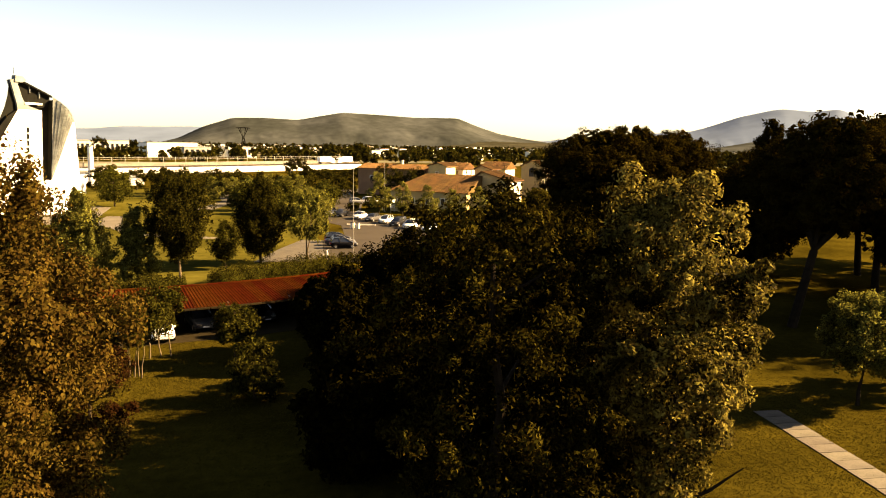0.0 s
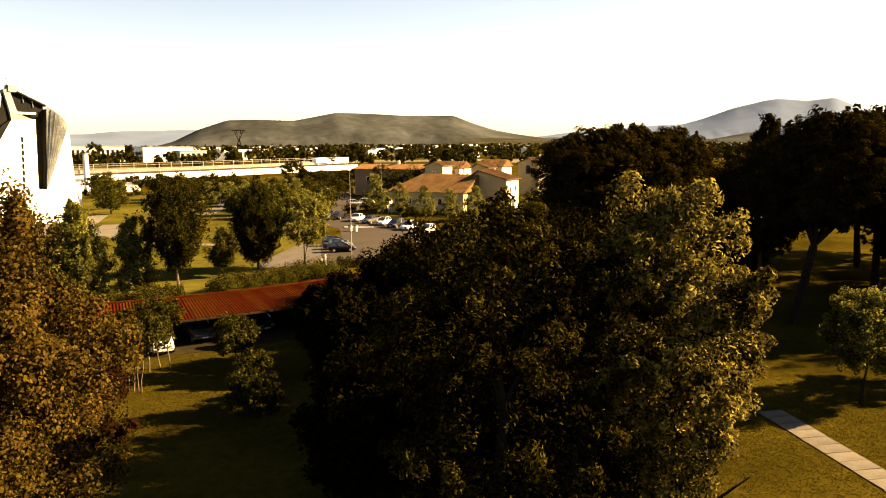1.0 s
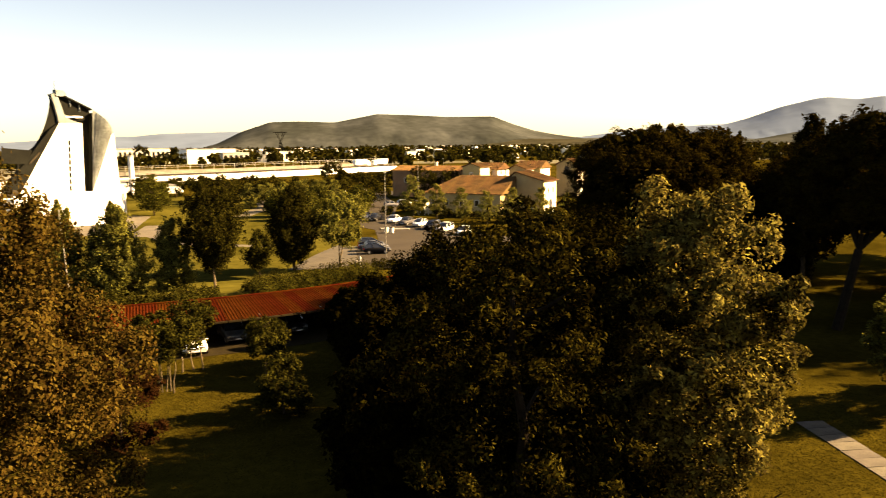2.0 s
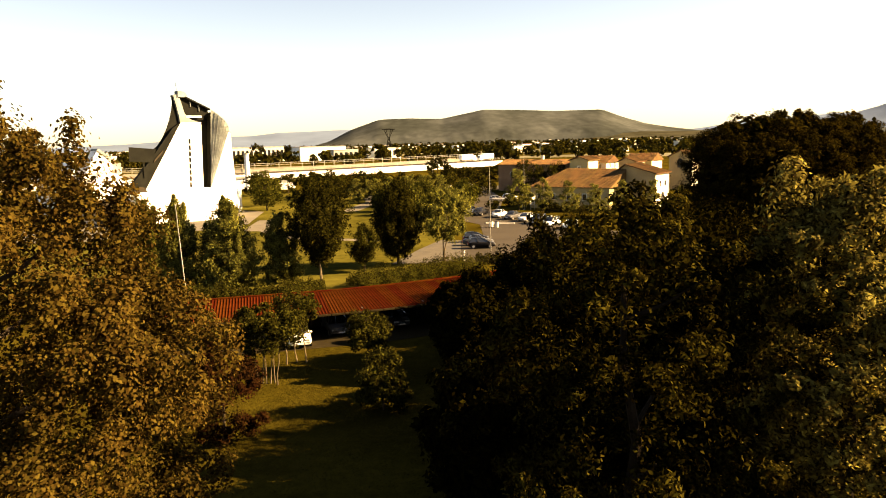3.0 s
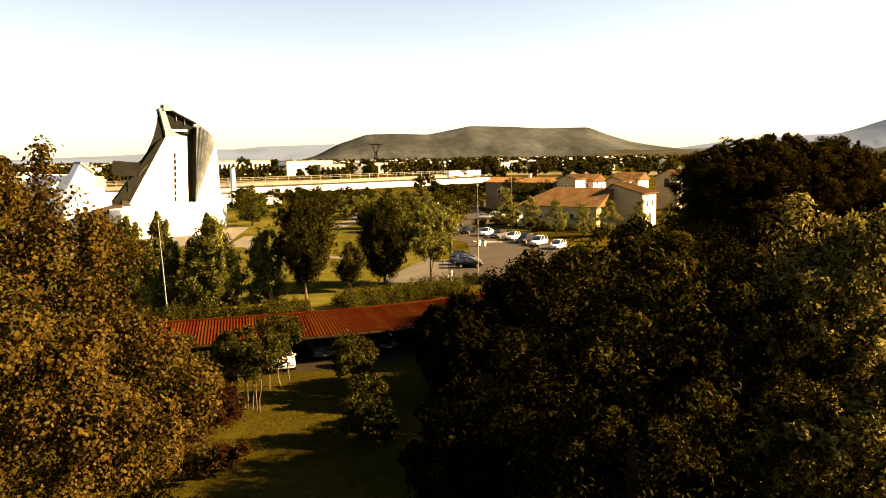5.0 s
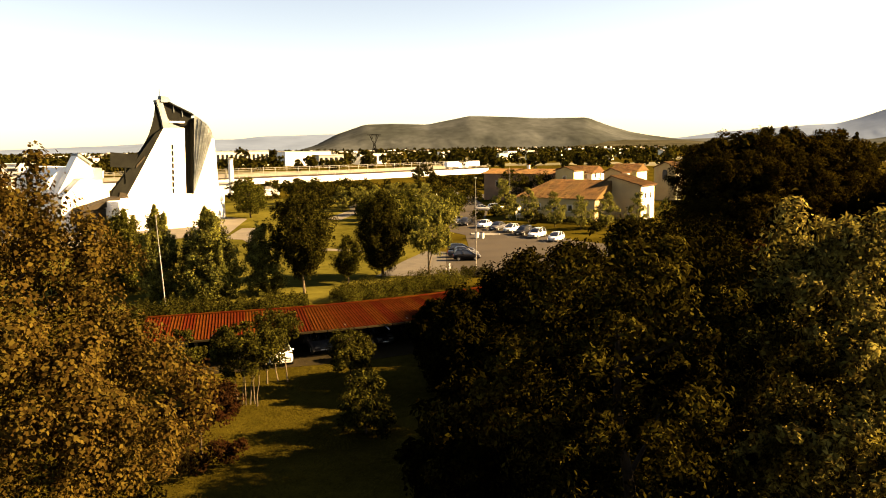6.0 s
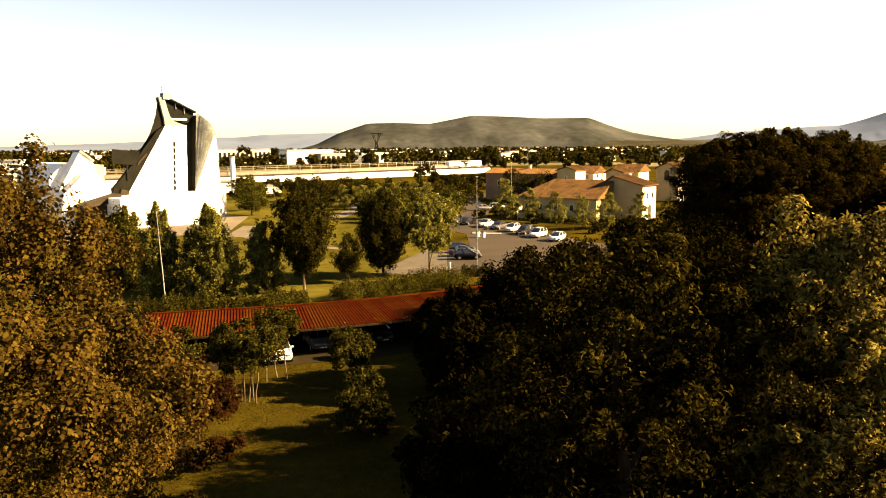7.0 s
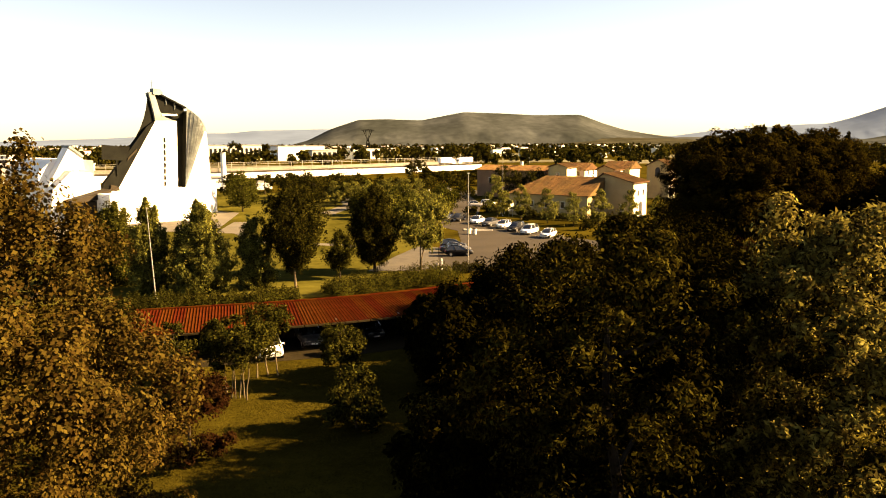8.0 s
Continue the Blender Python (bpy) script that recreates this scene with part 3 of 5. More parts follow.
for x, y, k, p in ((-8.5, 226, "van", "white"), (-3.5, 238, "wagon", "white"), (4, 240, "hatch", "silver"), (10, 182, "hatch", "silver"), (13.5, 186, "hatch", "white"), (-23, 240, "wagon", "white"), (18, 238, "saloon", "white"), (26, 240, "hatch", "silver")):
    car(k, p, x, y, 10, p + " " + ("van" if k == "van" else "car") + " parked far off beside trees", G3)


# ---- poles ----
def lamp_post(x, y, h, label, head=True, lean=0.0):
    t = thing("street_lamp", label, "street lamp", "street lamps", m=pose(x, y, 0, 0, lean, 0))
    b = bmesh.new()
    tube(b, (0, 0, 0), (0, 0, h * 0.5), 0.06, 0.05, 10)
    tube(b, (0, 0, h * 0.5), (0, 0, h), 0.045, 0.028, 10)
    part("pole", b, M_POLE, t)
    part("base_plate", boxed(-0.2, -0.2, 0, 0.2, 0.2, 0.04), M_STEEL, t)
    if head:
        part("lamp_head", boxed(-0.14, -0.5, h - 0.05, 0.14, 0.1, h + 0.06, bev=0.03), M_STEEL, t)
    else:
        b = bmesh.new()
        bmesh.ops.create_icosphere(b, subdivisions=2, radius=0.09, matrix=Matrix.Translation((0, 0, h + 0.05)))
        part("finial", b, M_POLE, t)
    return t


lamp_post(4.3, 94.5, 11.8, "tall slender pale lamp post beside the car park")
lamp_post(-28.5, 75.8, 9.2, "tall slender pale pole behind the hedge, slightly tilted", head=False, lean=-2.5)
lamp_post(14.6, 160.0, 12.0, "tall slender lamp post beside young trees")
for x, y in ((-30, 240), (-8, 262), (33, 262)):
    lamp_post(x, y, 10, "distant slender lamp post by the road")


# ---- church ----
def church():
    m = Matrix(((0.66, -0.7513, 0, -50.7), (0.7513, 0.66, 0, 175.0), (0, 0, 1, 0), (0, 0, 0, 1)))
    t = thing("church", "white concrete church with tent-like tower and dark copper roofs", "church", m=m)
    # podium: white base block
    part("podium", slab(bmesh.new(), [(0.4, 0.0), (0.4, 16), (-30, 16), (-30, -11), (-14, -14)], 0, 5.9), M_WHITE, t, "white concrete base block")
    fac = [(-23.2, 5.8), (-13.8, 20.4), (-8.85, 20.5), (-9.4, 5.8)]
    part("facade", prism(bmesh.new(), fac, -0.2, 2.6, lambda u, z: (u + (z - 5.8) * 0.06, z)), M_WHITE, t, "blank white tapering tower front")
    sl = thing_part("slit_window", t)
    for i in range(8):
        z = 6.3 + i * 1.36
        f = (z - 5.8) / 11.1
        u = -12.45 + 0.5 * f
        part("pane", boxed(u - 0.2, -0.34, z, u + 0.2, 0.1, z + 1.08), M_COPPER, sl)
    # right block
    part("side_block", prism(bmesh.new(), [(-7.5, 5.8), (-6.3, 22.2), (-1.5, 18.0), (-0.9, 5.8)], 0.0, 7, lambda u, z: (u + (0.5 if u > -3 else 3.0), z * 0.95 + 0.3)), M_WHITE, t, "white concrete side wall")
    # curved sheet on the right block
    b = bmesh.new()
    N, K = 10, 8
    grid = []
    for i in range(N + 1):
        f = i / N
        lo = Vector((-7.55, -0.15, 6.1)).lerp(Vector((-6.25, -0.15, 23.35)), f)
        hi = Vector((-7.35, -0.15, 6.1)).lerp(Vector((-1.3, -0.15, 18.3)), f)
        row = []
        for k in range(K + 1):
            g = k / K
            q = lo.lerp(hi, g)
            q.y -= 1.7 * math.sin(math.pi * g) * f + 0.05
            q.y += 0.8 * g * f * g
            row.append(b.verts.new(q))
        grid.append(row)
    for i in range(N):
        for k in range(K):
            b.faces.new((grid[i][k], grid[i][k + 1], grid[i + 1][k + 1], grid[i + 1][k])).smooth = True
    seams = [[(v.co.copy(), w.co.copy()) for v, w in zip(grid[i][1:-1], grid[i + 1][1:-1])] for i in range(2, N)]
    bmesh.ops.solidify(b, geom=b.faces[:], thickness=-0.25)
    sail = part("copper_sail", b, M_SAIL, t, "pale grey curved metal sheet with standing seams")
    for k in range(K - 1):
        b = bmesh.new()
        for row in seams:
            p, q = row[k]
            tube(b, p + Vector((0, -0.02, 0)), q + Vector((0, -0.02, 0)), 0.04, 0.04, 4)
        part("seam", b, M_SAIL, sail)
    # notch back wall and cheek panel: shade put into their dark colour
    part("notch", prism(bmesh.new(), [(-9.4, 5.8), (-8.9, 22.0), (-6.2, 22.4), (-7.3, 5.8)], 1.6, 7.0), M_COPPER, t, "recess between the walls, shade put into its colour")
    part("notch_shade_panel", prism(bmesh.new(), [(-7.62, 5.9), (-6.42, 22.7), (-6.2, 22.7), (-7.4, 5.9)], -0.1, 9.0, lambda u, z: (u + 1.3, z)), M_COPPER, t, "dark panel for shade on the inner wall face")
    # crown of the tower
    # solid dark block stands in for the shaded opening
    part("tower_cap", prism(bmesh.new(), [(-13.2, 26.4), (-12.4, 26.2), (-6.3, 23.3), (-6.3, 21.9), (-8.0, 21.0), (-12.2, 21.0)], 1.0, 2.6), M_COPPER, t, "louvred bell opening, shade put into its dark block")
    part("cap_edge", prism(bmesh.new(), [(-12.9, 26.6), (-6.1, 23.55), (-6.1, 23.25), (-12.9, 26.25)], 0.2, 2.8), M_COPPER, t)
    for u, z in ((-10.6, 25.2), (-8.6, 24.25)):
        part("rib", boxed(u - 0.05, 0.7, z - 1.3, u + 0.05, 1.1, z + 0.05), M_CONC_SHADE, t)
    part("cross_beam", boxed(-12.2, -0.1, 21.55, -8.6, 0.5, 21.95), M_WHITE, t, "pale concrete beam across the opening")
    part("throat_panel", prism(bmesh.new(), [(-14.9, 26.3), (-13.7, 26.6), (-12.5, 22.4), (-11.3, 21.2), (-9.2, 20.55), (-13.75, 20.4), (-13.9, 22)], 0.05, 1.4), M_CONC_SHADE, t, "concrete panel, shade put into its grey-green")
    part("cap_block", prism(bmesh.new(), [(-13.9, 27.25), (-12.3, 27.1), (-11.7, 26.3), (-12.6, 25.9), (-14.0, 26.0)], -0.2, 1.2), M_CONC_SHADE, t)
    b = bmesh.new()
    tube(b, (-13.8, 0.6, 27.0), (-13.8, 0.6, 29.0), 0.045, 0.03, 6)
    tube(b, (-14.05, 0.6, 28.5), (-13.55, 0.6, 28.5), 0.03, 0.03, 6)
    part("cross", b, M_METALDARK, t, "thin iron cross")
    # sweeping left roof
    outer = [(-14.9, 26.5), (-15.05, 24.8), (-15.4, 23.0), (-16.1, 20.8), (-17.0, 18.8), (-18.0, 17.1), (-19.2, 15.6), (-20.1, 14.9), (-22.0, 12.1), (-25.4, 5.9), (-23.2, 5.9), (-13.7, 20.6), (-14.1, 22.5)]
    part("swept_roof", prism(bmesh.new(), outer, 0.6, 2.2, lambda u, z: (u + 1.1, z - 0.2)), M_COPPER, t, "swept copper roof, darkened for shade")
    strip = [(-15.9, 19.2), (-13.85, 20.5), (-23.25, 5.9), (-26.4, 5.9), (-25.9, 7.6), (-21.8, 12.2)]
    part("roof_fold", prism(bmesh.new(), strip, -0.35, 0.6), M_COPPER, t, "copper fold, darkened for shade")
    part("fold_seam", prism(bmesh.new(), [(-20.6, 12.6), (-18.6, 14.6), (-18.5, 14.2), (-20.8, 12.0)], -0.55, -0.3), M_COPPER2, t)
    part("fold_step", prism(bmesh.new(), [(-24.6, 7.2), (-23.4, 6.9), (-22.7, 5.95), (-24.9, 5.95)], -0.7, -0.3), M_COPPER2, t)
    part("gutter_box", prism(bmesh.new(), [(-20.0, 14.85), (-26.0, 15.45), (-26.2, 12.45), (-21.6, 12.1)], -0.6, 1.6, lambda u, z: (u + 1.0, z)), M_COPPER, t, "dark copper box gutter")
    part("gutter_post", boxed(-23.2, -0.6, 9.0, -22.95, -0.3, 12.3), M_COPPER, t)
    # low hall
    part("hall", prism(bmesh.new(), [(-38, 0), (-37.2, 10.0), (-34.3, 12.6), (-31.6, 12.7), (-26.3, 12.2), (-26.3, 0)], 3, 20), M_WHITE, t, "low white hall")
    part("hall_sail", prism(bmesh.new(), [(-37.0, 6.6), (-34.5, 10.8), (-32.0, 15.1), (-29.6, 13.0), (-29.4, 10.6), (-33.2, 10.4)], 0.5, 3.4), M_WHITE, t, "pale concrete sail wall")
    part("sail_cap", prism(bmesh.new(), [(-32.3, 15.0), (-31.9, 15.3), (-29.3, 13.2), (-29.6, 12.9)], 0.2, 3.6), M_CONC_SHADE, t)
    part("hall_front", prism(bmesh.new(), [(-37.6, 0), (-36.8, 6.7), (-33.1, 10.2), (-27.5, 8.6), (-27.3, 0)], -2, 3), M_WHITE, t)
    part("porch_roof", prism(bmesh.new(), [(-35.0, 4.7), (-27.2, 6.6), (-27.2, 6.1), (-27.8, 3.0), (-28.2, 3.0), (-28.3, 4.9), (-35.0, 4.1)], -6, -1), M_COPPER2, t, "brown porch roof")
    # shade under the porch roof put into the wall colour
    part("porch_wall", boxed(-34.6, -5.4, 0, -27.6, -2, 4.4), M_COPPER2, t, "porch wall, shade put into its brown colour")
    part("porch_opening", boxed(-33.6, -5.6, 1.6, -31.8, -5.3, 3.4), M_DARK, t)
    part("door", boxed(-22.6, -12.6, 0, -21.0, -12.2, 2.4), M_DARK, t)
    return t


def thing_part(name, parent):
    ob = new(name)
    ob.parent = parent
    return ob


church()


# ---- village houses ----
GRID = math.degrees(math.atan2(-0.6, 0.8))


def house(label, x, y, w, d, eave, ridge, wall, sun_side_wall, roof_axis="d", ridge_at=0.5, hip=0.0, windows=((0.3, 0.6),), side_windows=(), arch=None, chimney=None, over=0.45, turn=0.0, tiles=True, hip_right=True):
    """Front left corner at (x, y); front runs along the village grid, depth behind it."""
    t = thing("house", label, "house", "village houses", m=pose(x, y, 0, 0, 0, GRID + turn))
    top = eave
    th = 0.35
    part("wall", boxed(0, 0, 0, w, th, top), wall, t)
    part("wall", boxed(0, d - th, 0, w, d, top), wall, t)
    part("wall", boxed(0, th, 0, th, d - th, top), wall, t)
    # Sunward side: most houses get lighter stucco here, sunlight put into the colour.
    part("wall", boxed(w - th, th, 0, w, d - th, top), sun_side_wall, t)
    rx = w * ridge_at
    bm = bmesh.new()
    if roof_axis == "d":        # ridge runs back from the front: gable in front
        for y0, y1 in ((0.002, th), (d - th, d - 0.002)):
            prism(bm, [(0.002, eave), (rx, ridge - 0.12), (w - 0.002, eave)], y0, y1)
        part("gable", bm, wall, t)
        for (xa, za, xb, zb) in ((-over, eave - over * (ridge - eave) / max(rx, 0.1), rx, ridge), (w + over, eave - over * (ridge - eave) / max(w - rx, 0.1), rx, ridge)):
            b = bmesh.new()
            prism(b, [(xa, za), (xb, zb), (xb, zb + 0.18), (xa, za + 0.18)], -over, d + over)
            r = part("roof", b, M_TILE, t)
            if tiles:
                nb = int((d + 2 * over) / 0.28)
                for k in range(nb):
                    yy = -over + (k + 0.5) * (d + 2 * over) / nb
                    b = bmesh.new()
                    tube(b, (xa, yy, za + 0.17), (xb, yy, zb + 0.17), 0.075, 0.075, 5)
                    part("ridge_tile", b, M_TILE, r)
    else:                        # ridge runs along the front
        ry = d * 0.5
        h = hip
        e0 = eave - over * (ridge - eave) / ry
        b = bmesh.new()
        A = [b.verts.new(v) for v in ((-over, -over, e0), (w + over, -over, e0), (w + over, d + over, e0), (-over, d + over, e0), (h, ry, ridge), (w - h if h and hip_right else w + over, ry, ridge))]
        if not h:
            A[4].co.x = -over
        for f in ((0, 1, 5, 4), (2, 3, 4, 5), (1, 2, 5), (3, 0, 4), (3, 2, 1, 0)):
            b.faces.new([A[i] for i in f])
        r = part("roof", b, M_TILE, t)
        if not h or not hip_right:
            bm = bmesh.new()
            for x0 in ([0.002] if not h else []) + [w - th]:
                A = [bm.verts.new(v) for v in ((x0, 0, eave), (x0, d, eave), (x0, ry, ridge - 0.12), (x0 + th - 0.002, 0, eave), (x0 + th - 0.002, d, eave), (x0 + th - 0.002, ry, ridge - 0.12))]
                for f in ((0, 1, 2), (5, 4, 3), (0, 3, 4, 1), (1, 4, 5, 2), (2, 5, 3, 0)):
                    bm.faces.new([A[i] for i in f])
            part("gable", bm, sun_side_wall, t)
        if tiles:
            nb = int((w + 2 * over) / 0.28)
            for k in range(nb):
                xx = -over + (k + 0.5) * (w + 2 * over) / nb
                g = 1.0
                if h:
                    g = min(1.0, (xx + over) / (h + over), (w + over - xx) / (h + over) if hip_right else 1.0)
                b = bmesh.new()
                tube(b, (xx, -over, e0 + 0.03), (xx, -over + (ry + over) * g, e0 + (ridge - e0) * g + 0.03), 0.075, 0.075, 5)
                part("ridge_tile", b, M_TILE, r)
    for fx, fz in windows:
        wnd = part("window", boxed(w * fx - 0.55, -0.04, fz - 0.75, w * fx + 0.55, 0.08, fz + 0.75), M_STUCCO_W, t)
        part("pane", boxed(w * fx - 0.43, -0.07, fz - 0.63, w * fx + 0.43, -0.03, fz + 0.63), M_CARGLASS, wnd)
    for fy, fz in side_windows:
        wnd = part("window", boxed(w - 0.08, d * fy - 0.45, fz - 0.7, w + 0.03, d * fy + 0.45, fz + 0.7), M_STUCCO_W, t)
        part("pane", boxed(w + 0.02, d * fy - 0.34, fz - 0.58, w + 0.05, d * fy + 0.34, fz + 0.58), M_CARGLASS, wnd)
    if arch:
        face, f, z0, aw, ah = arch
        b = bmesh.new()
        pts = [(-aw / 2, 0), (-aw / 2, ah - aw / 2)] + [(-aw / 2 * math.cos(a), ah - aw / 2 + aw / 2 * math.sin(a)) for a in [math.pi * k / 8 for k in range(1, 8)]] + [(aw / 2, ah - aw / 2), (aw / 2, 0)]
        prism(b, pts, -0.06, 0.06)
        mm = pose(w * f, 0, z0) if face == "front" else pose(w, d * f, z0, 0, 0, 90)
        part("arched_opening", b, M_DARK, t, "dark arched opening", m=mm)
    if chimney:
        cx, cy, cz = chimney
        c = part("chimney", boxed(cx - 0.35, cy - 0.35, cz - 2.0, cx + 0.35, cy + 0.35, cz, bev=0.03), M_STUCCO_W, t)
        part("chimney_cap", boxed(cx - 0.45, cy - 0.45, cz, cx + 0.45, cy + 0.45, cz + 0.15), M_TILE, c)
    return t


# house beside the car park; sunlight on its end wall put into the stucco colour
house("two-storey ochre house with terracotta gable roof, end wall coloured lighter for sun", 33.6, 159.2, 9.0, 7.5, 7.2, 9.0, M_STUCCO, M_STUCCO_W, "d", 0.28, windows=((0.75, 2.0),), side_windows=((0.35, 5.0), (0.72, 5.0)), arch=("side", 0.55, 0.0, 1.7, 3.2))
house("long low ochre house under a wide hipped terracotta roof", 16.3, 163.2, 18.5, 15.0, 4.8, 8.2, M_STUCCO, M_STUCCO, "w", hip=5.0, hip_right=False, windows=((0.12, 2.6), (0.3, 2.6), (0.5, 2.6), (0.7, 2.6)))
house("long reddish house with low tiled roof and chimneys", 12.6, 220, 23.0, 9.0, 7.7, 8.9, M_STUCCO_R, M_STUCCO, "w", hip=0.0, windows=((0.2, 4.8), (0.45, 4.8), (0.8, 4.8)), chimney=(12.0, 5.0, 10.0))
house("tall ochre house behind the village roofs, side wall coloured lighter for sun", 31.0, 204, 5.4, 6.0, 8.8, 9.7, M_STUCCO, M_STUCCO_W, "d", 0.5, windows=((0.5, 6.6),))
house("white house with red roof and arcaded upper floor", 37.2, 216, 6.5, 8.0, 7.8, 9.5, M_STUCCO_W, M_STUCCO_W, "w", windows=((0.3, 6.6), (0.7, 6.6)), side_windows=((0.3, 6.8), (0.7, 6.8)))
house("small cream house with tiled roof among other roofs", 44.5, 206, 5.0, 6.0, 8.0, 9.1, M_STUCCO, M_STUCCO_W, "d", 0.4, windows=((0.5, 6.5),))
house("ochre gabled house with arched window, side wall coloured lighter for sun", 58.9, 208.5, 6.2, 5.5, 9.0, 10.5, M_STUCCO, M_STUCCO_W, "d", 0.5, windows=(), arch=("front", 0.5, 6.0, 1.4, 2.5))
house("small ochre house with orange tiled roof", 51.0, 226.0, 8.0, 8.0, 7.8, 9.7, M_STUCCO, M_STUCCO_W, "w", windows=((0.4, 6.8),))
house("low cream house with red roof in the village", 70.0, 226.0, 10.0, 8.0, 7.6, 10.2, M_STUCCO, M_STUCCO_W, "w", windows=((0.4, 5.8),))
house("white rendered house half hidden behind pines", 128.0, 170.0, 14.0, 9.0, 6.5, 8.6, M_STUCCO_W, M_STUCCO_W, "w", windows=((0.3, 4.5), (0.6, 4.5)))
house("cream house with red roof behind pine trunks", 96.0, 158.0, 11.0, 9.0, 5.5, 7.5, M_STUCCO_W, M_STUCCO_W, "w", windows=((0.3, 3.0), (0.6, 3.0)))


# ---- road embankment, railings and far town ----
def viaduct():
    t = thing("road_embankment", "long white concrete road wall with railings across the plain", "road wall", kind="structure")
    pts = [(-230, 262), (-150, 290), (-86, 324), (-49, 355), (27, 429)]
    for a, b in zip(pts, pts[1:]):
        a, b = Vector((*a, 0)), Vector((*b, 0))
        d = b - a
        m = Matrix.Translation(a) @ Matrix.Rotation(math.atan2(d.y, d.x), 4, 'Z')
        n = max(1, int(d.length / 9))
        s = d.length / n
        for i in range(n):
            part("wall_panel", boxed(i * s + 0.04, -0.3, 0, (i + 1) * s - 0.04, 0.3, 2.7, bev=0.05), M_WHITE, t, m=m)
            part("post", boxed(i * s - 0.06, 0.5, 2.9, i * s + 0.06, 0.7, 4.4), M_POLE, t, m=m)
        part("road_deck", boxed(0, 0.3, 2.6, d.length, 14, 3.0), M_ASPHALT, t, m=m)
        for z in (3.7, 4.3):
            part("rail", boxed(0, 0.56, z - 0.05, d.length, 0.66, z + 0.05), M_POLE, t, m=m)
        part("far_parapet", boxed(0, 13.5, 2.6, d.length, 14, 4.6), M_PARAPET, t, m=m)
        for z in (6.0, 6.8):
            part("rail", boxed(0, 13.7, z - 0.06, d.length, 13.8, z + 0.06), M_POLE, t, m=m)
        for i in range(int(d.length / 6)):
            part("post", boxed(i * 6 - 0.1, 13.65, 4.6, i * 6 + 0.1, 13.85, 7.0), M_POLE, t, m=m)
    return t


viaduct()


# ---- lorries on the road ----
def lorry(label, x, y, heading):
    t = thing("lorry", label, "lorry", "lorries on the road", m=pose(x, y, 3.0, 0, 0, heading))
    part("box_body", boxed(-6.0, -1.25, 1.1, 2.6, 1.25, 3.9, bev=0.06), M_WHITE, t, "plain white box body")
    part("chassis", boxed(-5.8, -0.5, 0.65, 5.2, 0.5, 1.08), M_METALDARK, t)
    b = bmesh.new()
    prism(b, [(3.0, 0.6), (3.0, 3.1), (3.6, 3.3), (4.9, 2.9), (5.3, 1.7), (5.3, 0.6)], -1.15, 1.15)
    cab = part("cab", b, PAINTS["white"], t)
    part("windscreen", boxed(5.12, -0.95, 1.8, 5.24, 0.95, 2.6), M_CARGLASS, cab)
    for sx in (-4.6, -3.4, 4.1):
        for sd in (-1, 1):
            b = bmesh.new()
            tube(b, (sx, sd * 0.8, 0.5), (sx, sd * 1.15, 0.5), 0.5, 0.5, 12)
            w = part("wheel", b, M_TYRE, t)
            b = bmesh.new()
            tube(b, (sx, sd * 1.0, 0.5), (sx, sd * 1.17, 0.5), 0.26, 0.24, 10)
            part("rim", b, M_RIM, w)


lorry("plain white box lorry on the raised road", 7.3, 416.8, 44.2)
lorry("plain white box lorry on the raised road", 17.0, 426.3, 224.2)


def far_block(name, label, x, y, w, d, h, turn, wall, bays=0, category="building", roof=None, group="distant buildings"):
    t = thing(name, label, category, group, m=pose(x, y, 0, 0, 0, turn))
    part("wall", boxed(-w / 2, -d / 2, 0, w / 2, d / 2, h, bev=0.1), wall, t)
    part("roof", boxed(-w / 2 - 0.3, -d / 2 - 0.3, h, w / 2 + 0.3, d / 2 + 0.3, h + 0.5), roof or M_CONC, t)
    for i in range(bays):
        u = -w / 2 + (i + 0.5) * w / bays
        part("window", boxed(u - w / bays * 0.28, -d / 2 - 0.12, h * 0.25, u + w / bays * 0.28, -d / 2 + 0.1, h * 0.8), M_CARGLASS, t)
    return t


far_block("warehouse", "long pale factory hall with many tall windows", -190, 690, 62, 30, 13, 24, M_STUCCO_W, 16)
far_block("warehouse", "long white windowless warehouse", -122, 672, 42, 30, 12, 30, M_WHITE, 0)
far_block("warehouse", "white low warehouse behind the embankment", -66, 700, 26, 20, 9, 30, M_STUCCO_W, 6)
far_block("warehouse", "grey concrete works building", -95, 640, 22, 16, 9, 30, M_CONC, 5)
far_block("warehouse", "white flat-roofed shed beside the embankment", -76, 262, 10, 8, 3.8, 20, M_WHITE, 0)
far_block("warehouse", "small white hut by the embankment", -58, 255, 6, 5, 2.8, 20, M_WHITE, 0)
far_block("warehouse", "white office block beyond the church", -250, 400, 60, 25, 9, 10, M_WHITE, 8)
far_block("warehouse", "low white service building with red awning", -160, 300, 46, 18, 7, 15, M_STUCCO_W, 8)
far_block("red_canopy", "red fuel station canopy with white trim", -188, 330, 16, 10, 6.5, 15, material("red_awning", (0.35, 0.05, 0.03), 0.6), 0, "canopy")
rt = random.Random(8)
for i in range(230):
    a = radians(-34 + 76 * rt.random())
    D = rt.uniform(700, 2300) if i % 3 else rt.uniform(1400, 2600)
    far_block("far_house", "tiny pale house far across the plain", math.sin(a) * D, math.cos(a) * D, rt.uniform(6, 18), rt.uniform(7, 11), rt.uniform(4, 7.5), rt.uniform(25, 65), rt.choice([M_WHITE, M_STUCCO_W, M_CONC, M_STUCCO_W]), rt.choice([0, 3, 4]), roof=rt.choice([M_TILE, M_CONC, M_TILE]), category="house", group="distant town houses")
